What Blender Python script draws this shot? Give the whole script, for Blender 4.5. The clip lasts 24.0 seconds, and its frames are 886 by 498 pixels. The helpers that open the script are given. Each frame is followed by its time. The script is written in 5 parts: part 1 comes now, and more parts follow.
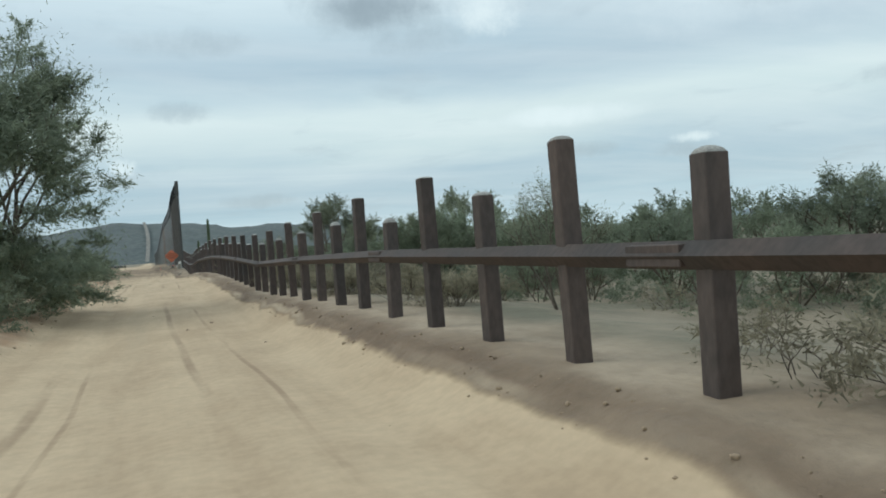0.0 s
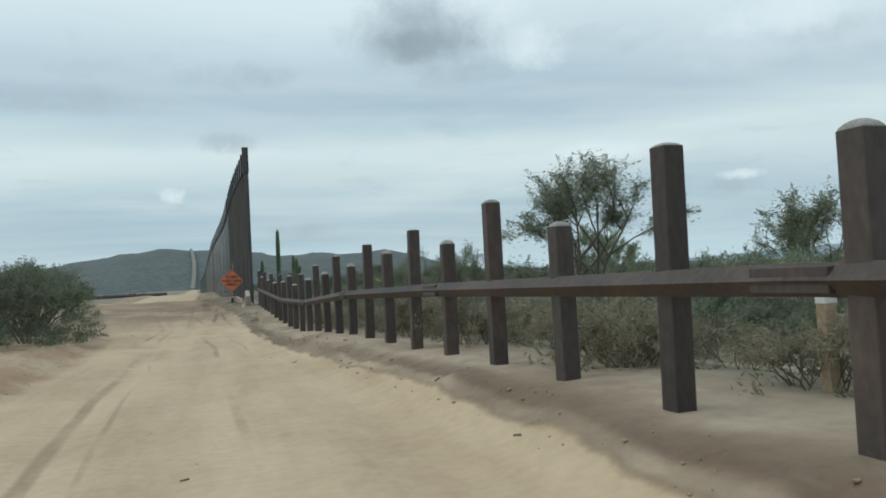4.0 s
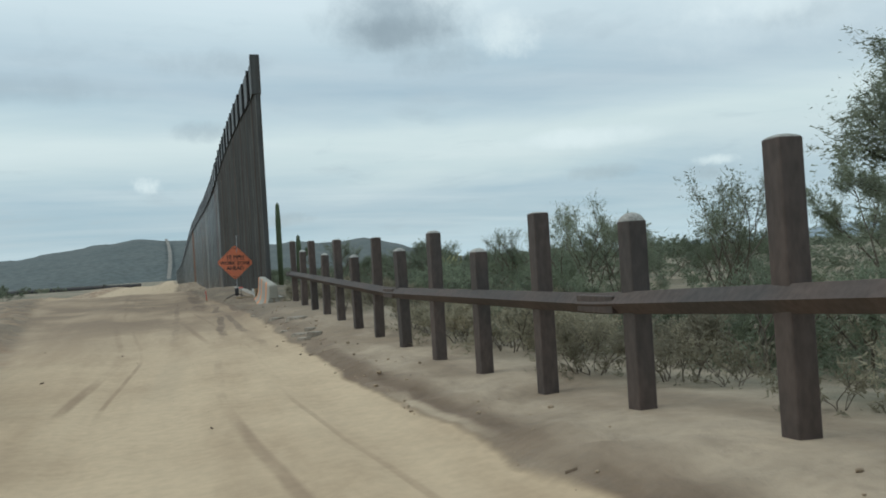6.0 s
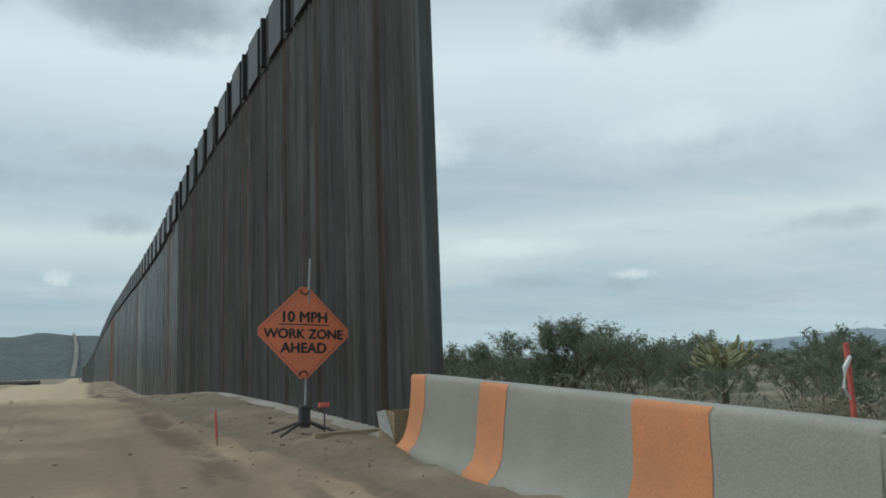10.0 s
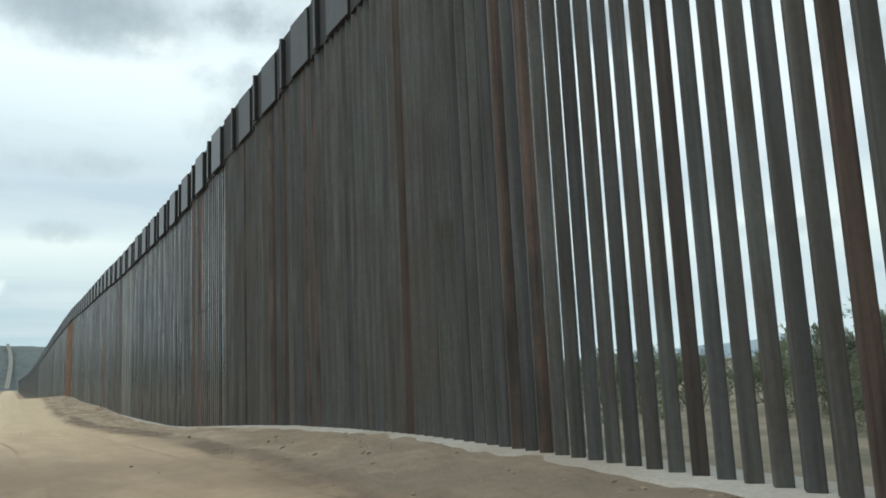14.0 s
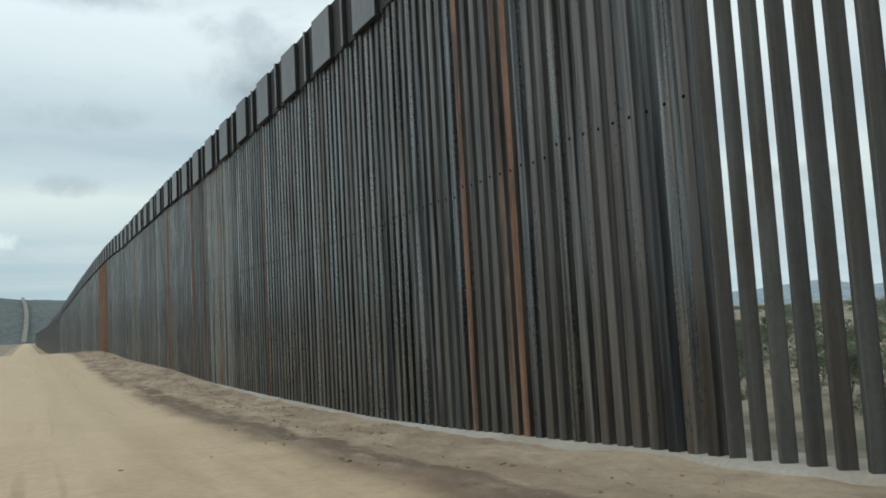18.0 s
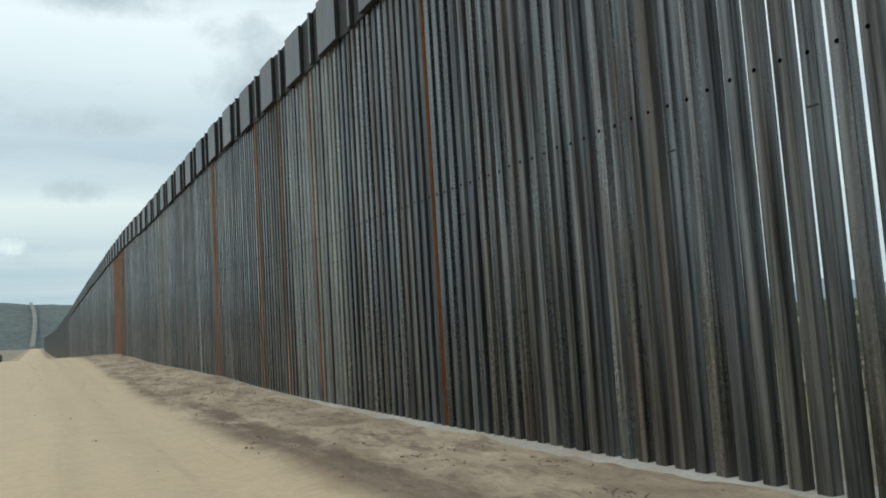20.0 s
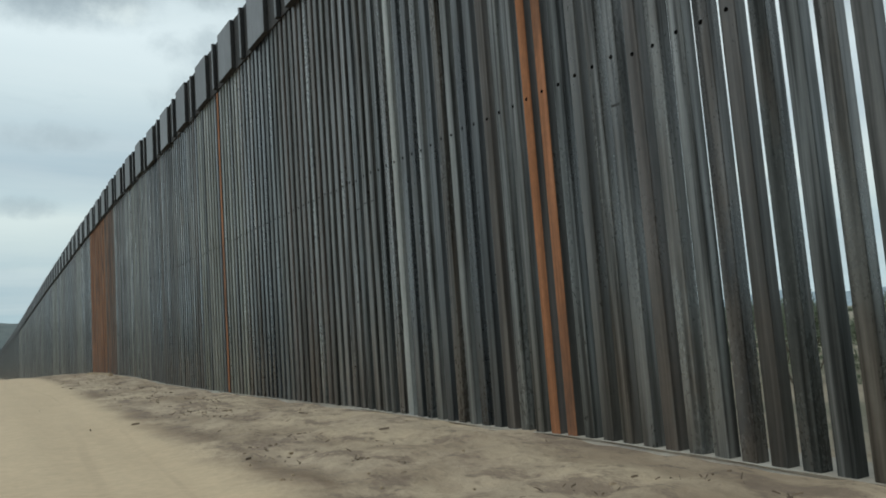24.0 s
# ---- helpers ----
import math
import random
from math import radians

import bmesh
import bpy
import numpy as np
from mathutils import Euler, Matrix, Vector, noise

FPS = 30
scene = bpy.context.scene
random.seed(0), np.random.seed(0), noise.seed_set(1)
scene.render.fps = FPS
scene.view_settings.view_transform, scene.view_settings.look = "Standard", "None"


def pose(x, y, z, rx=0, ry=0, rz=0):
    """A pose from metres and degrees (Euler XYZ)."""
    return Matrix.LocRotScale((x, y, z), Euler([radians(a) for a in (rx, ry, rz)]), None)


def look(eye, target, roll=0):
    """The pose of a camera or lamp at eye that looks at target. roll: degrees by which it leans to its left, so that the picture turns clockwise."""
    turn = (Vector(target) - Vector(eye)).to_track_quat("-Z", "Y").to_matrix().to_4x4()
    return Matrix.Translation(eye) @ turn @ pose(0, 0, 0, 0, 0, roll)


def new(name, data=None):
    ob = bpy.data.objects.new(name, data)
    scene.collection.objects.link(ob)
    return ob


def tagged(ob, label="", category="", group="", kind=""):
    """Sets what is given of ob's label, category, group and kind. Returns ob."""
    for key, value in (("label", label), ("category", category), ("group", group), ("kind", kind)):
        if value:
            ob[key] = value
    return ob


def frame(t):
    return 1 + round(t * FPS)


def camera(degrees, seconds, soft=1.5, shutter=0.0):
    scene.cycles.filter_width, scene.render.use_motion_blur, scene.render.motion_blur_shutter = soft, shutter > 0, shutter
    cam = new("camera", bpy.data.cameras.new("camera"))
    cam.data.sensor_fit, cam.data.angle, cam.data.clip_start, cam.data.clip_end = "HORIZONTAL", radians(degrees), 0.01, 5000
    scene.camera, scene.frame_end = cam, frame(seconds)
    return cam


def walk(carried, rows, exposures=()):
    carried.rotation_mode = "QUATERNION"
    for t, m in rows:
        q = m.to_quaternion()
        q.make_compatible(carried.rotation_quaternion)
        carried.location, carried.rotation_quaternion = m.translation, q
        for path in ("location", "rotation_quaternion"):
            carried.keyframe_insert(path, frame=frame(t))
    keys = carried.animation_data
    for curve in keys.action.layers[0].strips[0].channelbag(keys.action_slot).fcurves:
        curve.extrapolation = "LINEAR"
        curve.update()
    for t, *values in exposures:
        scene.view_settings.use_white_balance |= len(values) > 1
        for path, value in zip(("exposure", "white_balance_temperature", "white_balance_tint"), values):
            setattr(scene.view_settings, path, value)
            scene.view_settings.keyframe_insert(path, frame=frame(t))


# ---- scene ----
import collections

cam = camera(59.04, 24.0, soft=1.8)
PATH = [
    (0, (-3.016, 13.200, 1.152), (0.479, 22.569, 1.049), -4.35),
    (0.5, (-3.005, 18.097, 1.068), (0.584, 27.431, 1.178), -5.49),
    (1, (-2.912, 23.289, 1.010), (0.665, 32.622, 1.342), -6.05),
    (1.5, (-2.857, 28.214, 1.015), (0.690, 37.555, 1.433), -6.97),
    (3.5, (-2.894, 47.120, 1.269), (0.573, 56.491, 1.660), -5.08),
    (4, (-2.984, 51.524, 1.324), (0.036, 61.051, 1.673), -3.07),
    (4.5, (-3.048, 55.764, 1.354), (-0.618, 65.457, 1.731), -2.59),
    (5, (-3.122, 60.055, 1.343), (-0.757, 69.762, 1.759), -3.91),
    (5.5, (-3.226, 64.245, 1.275), (-0.494, 73.861, 1.558), -3.08),
    (6, (-3.320, 68.033, 1.196), (-0.041, 77.478, 1.374), -3.70),
    (6.5, (-3.336, 71.950, 1.141), (0.417, 81.213, 1.478), -3.71),
    (7, (-3.341, 75.438, 1.104), (0.462, 84.662, 1.770), -2.97),
    (7.5, (-3.388, 78.501, 1.116), (0.366, 87.711, 2.155), -3.59),
    (8, (-3.456, 81.059, 1.127), (0.364, 90.228, 2.281), -4.16),
    (8.5, (-3.531, 83.344, 1.127), (0.359, 92.500, 2.142), -4.30),
    (9, (-3.624, 85.331, 1.151), (0.352, 94.442, 2.239), -3.74),
    (9.5, (-3.709, 87.013, 1.169), (0.464, 96.017, 2.401), -2.22),
    (10, (-3.855, 88.634, 1.220), (0.346, 97.591, 2.681), -2.09),
    (10.5, (-4.047, 89.989, 1.267), (0.031, 98.969, 2.920), -4.56),
    (12.5, (-4.701, 96.136, 1.487), (-0.122, 104.894, 3.016), -3.58),
    (13, (-4.923, 97.621, 1.490), (-0.261, 106.326, 3.066), -2.86),
    (13.5, (-5.231, 99.124, 1.542), (-0.419, 107.749, 3.113), -1.43),
    (14, (-5.406, 100.730, 1.596), (-0.613, 109.372, 3.128), -2.62),
    (14.5, (-5.497, 102.531, 1.607), (-0.749, 111.184, 3.213), -4.63),
    (15, (-5.610, 104.581, 1.627), (-0.656, 113.100, 3.323), -4.71),
    (15.5, (-5.732, 106.696, 1.710), (-0.526, 115.107, 3.178), -4.33),
    (16, (-5.890, 108.783, 1.802), (-0.663, 117.213, 3.069), -2.61),
    (16.5, (-5.909, 111.000, 1.849), (-0.864, 119.511, 3.299), -2.13),
    (17, (-5.959, 113.385, 1.859), (-1.154, 122.063, 3.127), -3.73),
    (17.5, (-5.909, 115.635, 1.833), (-1.308, 124.453, 2.868), -3.63),
    (18, (-5.992, 117.698, 1.794), (-1.291, 126.476, 2.708), -3.07),
    (18.5, (-5.987, 120.249, 1.763), (-1.283, 129.030, 2.644), -3.41),
    (19, (-6.047, 122.908, 1.730), (-1.250, 131.631, 2.686), -4.10),
    (19.5, (-5.917, 125.522, 1.684), (-1.314, 134.351, 2.607), -3.69),
    (21.5, (-5.568, 136.448, 1.368), (-0.693, 145.124, 2.355), -3.35),
    (22, (-5.503, 139.172, 1.388), (-0.605, 147.841, 2.305), -4.37),
    (22.5, (-5.401, 141.929, 1.402), (-0.489, 150.582, 2.396), -4.34),
    (23, (-5.390, 144.580, 1.396), (-0.450, 153.214, 2.420), -3.47),
    (23.5, (-5.332, 147.173, 1.379), (-0.315, 155.771, 2.326), -3.70),
    (24, (-5.319, 149.775, 1.362), (-0.226, 158.311, 2.456), -4.18),
]
walk(cam, [(t, look(eye, target, roll)) for t, eye, target, roll in PATH],
     exposures=[(0.0, 0.16, 6050, 2), (1.5, 0.04, 6050, 2), (3.5, 0.07, 6050, 2), (6.0, 0.05, 6050, 2), (8.0, -0.22, 6050, 2), (9.0, -0.08, 6050, 2), (10.5, -0.05, 6050, 2), (13.0, 0.42, 6300, 3), (15.0, 0.36, 6300, 3), (16.0, 0.29, 6300, 3), (17.0, -0.02, 6300, 3), (18.0, 0.16, 6300, 3), (19.0, 0.34, 6300, 3), (21.5, 0.08, 6200, 2), (24.0, 0.08, 6250, 2)])

# ---- world and sun: high overcast with broken grey cloud ----
SUN_EL, SUN_AZ = 55.0, 285.0
world = bpy.data.worlds.new("overcast_sky")
scene.world = world
world.use_nodes = True
wn, wl = world.node_tree.nodes, world.node_tree.links
wn.clear()


def wnode(kind, **props):
    n = wn.new(kind)
    for k, v in props.items():
        setattr(n, k, v)
    return n


w_out = wnode("ShaderNodeOutputWorld")
w_bg = wnode("ShaderNodeBackground")
w_sky = wnode("ShaderNodeTexSky", sky_type="NISHITA", sun_disc=False)
w_sky.sun_elevation, w_sky.sun_rotation = radians(SUN_EL), radians(SUN_AZ)
w_sky.dust_density, w_sky.air_density = 2.5, 1.2
w_co = wnode("ShaderNodeTexCoord")
w_sep = wnode("ShaderNodeSeparateXYZ")
wl.new(w_co.outputs["Generated"], w_sep.inputs[0])
w_up = wnode("ShaderNodeMath", operation="MAXIMUM")
wl.new(w_sep.outputs[2], w_up.inputs[0])
w_up.inputs[1].default_value = 0.0
w_lift = wnode("ShaderNodeMath", operation="ADD")
wl.new(w_up.outputs[0], w_lift.inputs[0])
w_lift.inputs[1].default_value = 0.10
w_div = wnode("ShaderNodeVectorMath", operation="DIVIDE")
w_comb = wnode("ShaderNodeCombineXYZ")
for k in range(3):
    wl.new(w_lift.outputs[0], w_comb.inputs[k])
wl.new(w_co.outputs["Generated"], w_div.inputs[0])
wl.new(w_comb.outputs[0], w_div.inputs[1])


def sky_noise(scale, detail, rough, seed, stretch):
    m = wnode("ShaderNodeMapping")
    m.inputs["Scale"].default_value = stretch
    m.inputs["Location"].default_value = (seed, seed * 0.7, 0)
    wl.new(w_div.outputs[0], m.inputs[0])
    n = wnode("ShaderNodeTexNoise")
    n.inputs["Scale"].default_value, n.inputs["Detail"].default_value, n.inputs["Roughness"].default_value = scale, detail, rough
    n.inputs["Distortion"].default_value = 0.35
    wl.new(m.outputs[0], n.inputs["Vector"])
    return n.outputs["Fac"]


def sky_ramp(fac, stops):
    r = wnode("ShaderNodeValToRGB")
    wl.new(fac, r.inputs[0])
    while len(r.color_ramp.elements) < len(stops):
        r.color_ramp.elements.new(0.5)
    for e, (p, col) in zip(r.color_ramp.elements, stops):
        e.position, e.color = p, (*col, 1)
    return r.outputs[0]


def sky_mix(fac, a, b, mode="MIX"):
    m = wnode("ShaderNodeMix", data_type="RGBA", blend_type=mode)
    for sock, val in ((m.inputs[0], fac), (m.inputs[6], a), (m.inputs[7], b)):
        if isinstance(val, (int, float)):
            sock.default_value = val
        elif isinstance(val, tuple):
            sock.default_value = (*val, 1)
        else:
            wl.new(val, sock)
    return m.outputs[2]


# layered veil: bands of cream and grey-blue above the horizon, wavering and streaked
w_bend = wnode("ShaderNodeMath", operation="MULTIPLY_ADD")
wl.new(sky_noise(0.9, 5, 0.55, 3.1, (0.55, 0.55, 0.2)), w_bend.inputs[0])
w_bend.inputs[1].default_value = 0.10
w_z = wnode("ShaderNodeMath", operation="ADD")
wl.new(w_sep.outputs[2], w_z.inputs[0])
w_z.inputs[1].default_value = -0.05
wl.new(w_z.outputs[0], w_bend.inputs[2])
veil = sky_ramp(w_bend.outputs[0], [(0.0, (0.56, 0.67, 0.72)), (0.055, (0.50, 0.59, 0.645)), (0.095, (0.50, 0.585, 0.64)), (0.128, (0.66, 0.72, 0.725)), (0.158, (0.72, 0.775, 0.765)), (0.185, (0.60, 0.67, 0.70)), (0.215, (0.52, 0.59, 0.64)),
                                    (0.25, (0.56, 0.63, 0.675)), (0.30, (0.69, 0.755, 0.78)), (0.36, (0.80, 0.86, 0.885)), (0.44, (0.60, 0.665, 0.70)), (0.60, (0.68, 0.74, 0.765)), (1.0, (0.74, 0.79, 0.81))])
streaks = sky_noise(1.1, 7, 0.62, 11.3, (0.35, 1.0, 0.3))
veil = sky_mix(0.42, veil, sky_ramp(streaks, [(0.30, (0.30, 0.33, 0.36)), (0.50, (0.5, 0.5, 0.5)), (0.68, (0.68, 0.67, 0.65))]), "OVERLAY")
puffs = sky_noise(2.3, 7, 0.6, 6.7, (0.8, 0.6, 1.0))
cloud = sky_mix(sky_ramp(puffs, [(0.56, (0, 0, 0)), (0.74, (0.5, 0.5, 0.5))]), veil, (0.46, 0.52, 0.56))


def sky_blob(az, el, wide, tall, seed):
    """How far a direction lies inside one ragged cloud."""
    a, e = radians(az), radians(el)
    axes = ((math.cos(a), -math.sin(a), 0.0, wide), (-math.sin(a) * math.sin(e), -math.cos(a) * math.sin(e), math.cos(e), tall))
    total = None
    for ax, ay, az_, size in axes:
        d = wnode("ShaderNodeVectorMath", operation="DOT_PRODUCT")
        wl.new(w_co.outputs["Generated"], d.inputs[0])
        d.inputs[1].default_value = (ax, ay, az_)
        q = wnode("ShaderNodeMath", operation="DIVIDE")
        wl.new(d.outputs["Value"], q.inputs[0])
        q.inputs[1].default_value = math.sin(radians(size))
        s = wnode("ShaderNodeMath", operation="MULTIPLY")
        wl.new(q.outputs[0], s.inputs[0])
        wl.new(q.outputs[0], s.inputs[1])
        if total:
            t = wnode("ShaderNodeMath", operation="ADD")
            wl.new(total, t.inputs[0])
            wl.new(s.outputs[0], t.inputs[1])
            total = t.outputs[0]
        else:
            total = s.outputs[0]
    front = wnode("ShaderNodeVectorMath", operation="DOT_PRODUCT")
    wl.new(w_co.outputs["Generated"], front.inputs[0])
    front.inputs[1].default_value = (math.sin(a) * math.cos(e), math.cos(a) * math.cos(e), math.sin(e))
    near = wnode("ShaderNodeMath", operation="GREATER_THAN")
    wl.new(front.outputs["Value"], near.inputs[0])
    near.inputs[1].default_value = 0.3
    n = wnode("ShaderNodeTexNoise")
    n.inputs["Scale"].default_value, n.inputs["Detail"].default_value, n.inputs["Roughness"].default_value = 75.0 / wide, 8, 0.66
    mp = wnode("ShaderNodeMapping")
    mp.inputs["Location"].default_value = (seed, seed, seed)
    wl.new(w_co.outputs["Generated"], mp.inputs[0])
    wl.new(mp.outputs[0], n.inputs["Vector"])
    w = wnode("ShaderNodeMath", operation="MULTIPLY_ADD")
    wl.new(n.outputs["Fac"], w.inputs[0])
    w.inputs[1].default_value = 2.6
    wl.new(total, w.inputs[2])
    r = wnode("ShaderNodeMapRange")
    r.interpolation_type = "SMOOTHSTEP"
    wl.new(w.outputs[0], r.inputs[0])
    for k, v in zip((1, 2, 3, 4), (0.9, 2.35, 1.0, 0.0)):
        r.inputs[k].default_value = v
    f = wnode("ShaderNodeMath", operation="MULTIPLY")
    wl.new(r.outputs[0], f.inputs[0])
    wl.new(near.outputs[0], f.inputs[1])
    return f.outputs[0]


def sky_soften(fac, amount):
    m = wnode("ShaderNodeMath", operation="MULTIPLY")
    wl.new(fac, m.inputs[0])
    m.inputs[1].default_value = amount
    return m.outputs[0]


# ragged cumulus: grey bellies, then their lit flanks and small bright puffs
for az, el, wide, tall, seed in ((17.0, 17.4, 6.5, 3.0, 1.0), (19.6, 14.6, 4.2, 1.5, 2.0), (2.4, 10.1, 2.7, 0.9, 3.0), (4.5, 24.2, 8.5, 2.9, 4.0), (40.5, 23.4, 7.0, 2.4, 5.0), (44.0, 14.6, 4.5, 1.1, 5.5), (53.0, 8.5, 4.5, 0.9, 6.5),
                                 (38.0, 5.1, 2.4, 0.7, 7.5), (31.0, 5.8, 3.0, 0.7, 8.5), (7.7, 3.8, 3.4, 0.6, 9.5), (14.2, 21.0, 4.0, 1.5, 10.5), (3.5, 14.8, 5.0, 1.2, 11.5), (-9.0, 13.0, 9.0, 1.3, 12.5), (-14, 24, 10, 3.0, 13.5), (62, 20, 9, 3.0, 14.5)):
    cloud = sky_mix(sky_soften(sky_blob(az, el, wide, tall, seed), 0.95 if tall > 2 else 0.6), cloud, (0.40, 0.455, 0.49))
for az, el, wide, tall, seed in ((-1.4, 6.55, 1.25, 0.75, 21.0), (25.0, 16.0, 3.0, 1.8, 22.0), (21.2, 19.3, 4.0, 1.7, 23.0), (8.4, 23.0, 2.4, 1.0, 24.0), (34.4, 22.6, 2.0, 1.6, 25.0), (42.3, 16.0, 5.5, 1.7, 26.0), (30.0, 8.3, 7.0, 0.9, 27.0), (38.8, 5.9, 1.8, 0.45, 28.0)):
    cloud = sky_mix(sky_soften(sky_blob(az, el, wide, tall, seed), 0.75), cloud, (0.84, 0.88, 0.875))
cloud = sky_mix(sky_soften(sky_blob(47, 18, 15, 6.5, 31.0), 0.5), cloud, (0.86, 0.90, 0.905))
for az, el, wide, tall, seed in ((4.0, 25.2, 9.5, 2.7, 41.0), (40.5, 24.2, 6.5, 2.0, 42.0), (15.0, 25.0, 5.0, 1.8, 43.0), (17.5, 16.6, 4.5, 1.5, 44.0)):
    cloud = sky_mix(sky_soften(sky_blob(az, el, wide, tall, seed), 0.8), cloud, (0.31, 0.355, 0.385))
w_low = wnode("ShaderNodeMapRange")
wl.new(w_sep.outputs[2], w_low.inputs[0])
w_low.inputs[1].default_value, w_low.inputs[2].default_value = 0.0, 0.05
cloud = sky_mix(w_low.outputs[0], (0.60, 0.71, 0.76), cloud)
w_scale = wnode("ShaderNodeVectorMath", operation="SCALE")
w_scale.inputs[3].default_value = 0.10
wl.new(w_sky.outputs[0], w_scale.inputs[0])
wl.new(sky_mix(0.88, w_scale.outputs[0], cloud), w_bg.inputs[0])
w_bg.inputs[1].default_value = 1.0
wl.new(w_bg.outputs[0], w_out.inputs[0])

sun = new("sun", bpy.data.lights.new("sun", "SUN"))
sun.data.energy, sun.data.angle, sun.data.color = 0.6, radians(25), (1.0, 0.96, 0.90)
sun.matrix_world = look((math.sin(radians(SUN_AZ)) * math.cos(radians(SUN_EL)) * 50, math.cos(radians(SUN_AZ)) * math.cos(radians(SUN_EL)) * 50, math.sin(radians(SUN_EL)) * 50), (0, 0, 0))


# ---- materials ----
def material(name, col, col2=None, rough=0.8, metal=0.0, scale=3.0, fine=40.0, bump=0.3, spread=0.0, stretch=(1, 1, 1), dist=0.02, fine_amt=0.25, ior=1.5):
    """Principled surface with two scales of colour variation and a fine relief."""
    m = bpy.data.materials.new(name)
    m.use_nodes = True
    n, l = m.node_tree.nodes, m.node_tree.links
    b = n["Principled BSDF"]
    b.inputs["Roughness"].default_value, b.inputs["Metallic"].default_value, b.inputs["IOR"].default_value = rough, metal, ior
    co = n.new("ShaderNodeTexCoord")
    mp = n.new("ShaderNodeMapping")
    mp.inputs["Scale"].default_value = stretch
    l.new(co.outputs["Object"], mp.inputs[0])
    info = n.new("ShaderNodeObjectInfo")
    add = n.new("ShaderNodeVectorMath")
    add.operation = "ADD"
    l.new(mp.outputs[0], add.inputs[0])
    mul = n.new("ShaderNodeMath")
    mul.operation = "MULTIPLY"
    mul.inputs[1].default_value = 50.0
    l.new(info.outputs["Random"], mul.inputs[0])
    l.new(mul.outputs[0], add.inputs[1])
    big, small = n.new("ShaderNodeTexNoise"), n.new("ShaderNodeTexNoise")
    for t, s, d in ((big, scale, 4), (small, fine, 5)):
        t.inputs["Scale"].default_value, t.inputs["Detail"].default_value = s, d
        l.new(add.outputs[0], t.inputs["Vector"])
    ramp = n.new("ShaderNodeMapRange")
    ramp.inputs[1].default_value, ramp.inputs[2].default_value = 0.35, 0.65
    l.new(big.outputs["Fac"], ramp.inputs[0])
    mix = n.new("ShaderNodeMix")
    mix.data_type = "RGBA"
    mix.inputs[6].default_value = (*col, 1)
    mix.inputs[7].default_value = (*(col2 or [c * 0.75 for c in col]), 1)
    l.new(ramp.outputs[0], mix.inputs[0])
    hsv = n.new("ShaderNodeHueSaturation")
    l.new(mix.outputs[2], hsv.inputs["Color"])
    val = n.new("ShaderNodeMapRange")
    val.inputs[1].default_value, val.inputs[2].default_value = 0.3, 0.7
    val.inputs[3].default_value, val.inputs[4].default_value = 1 - fine_amt, 1 + fine_amt
    l.new(small.outputs["Fac"], val.inputs[0])
    if spread:
        r2 = n.new("ShaderNodeMapRange")
        r2.inputs[3].default_value, r2.inputs[4].default_value = 1 - spread, 1 + spread
        l.new(info.outputs["Random"], r2.inputs[0])
        mm = n.new("ShaderNodeMath")
        mm.operation = "MULTIPLY"
        l.new(val.outputs[0], mm.inputs[0])
        l.new(r2.outputs[0], mm.inputs[1])
        l.new(mm.outputs[0], hsv.inputs["Value"])
    else:
        l.new(val.outputs[0], hsv.inputs["Value"])
    l.new(hsv.outputs[0], b.inputs["Base Color"])
    if bump:
        bp = n.new("ShaderNodeBump")
        bp.inputs["Strength"].default_value, bp.inputs["Distance"].default_value = bump, dist
        l.new(small.outputs["Fac"], bp.inputs["Height"])
        l.new(bp.outputs[0], b.inputs["Normal"])
    return m


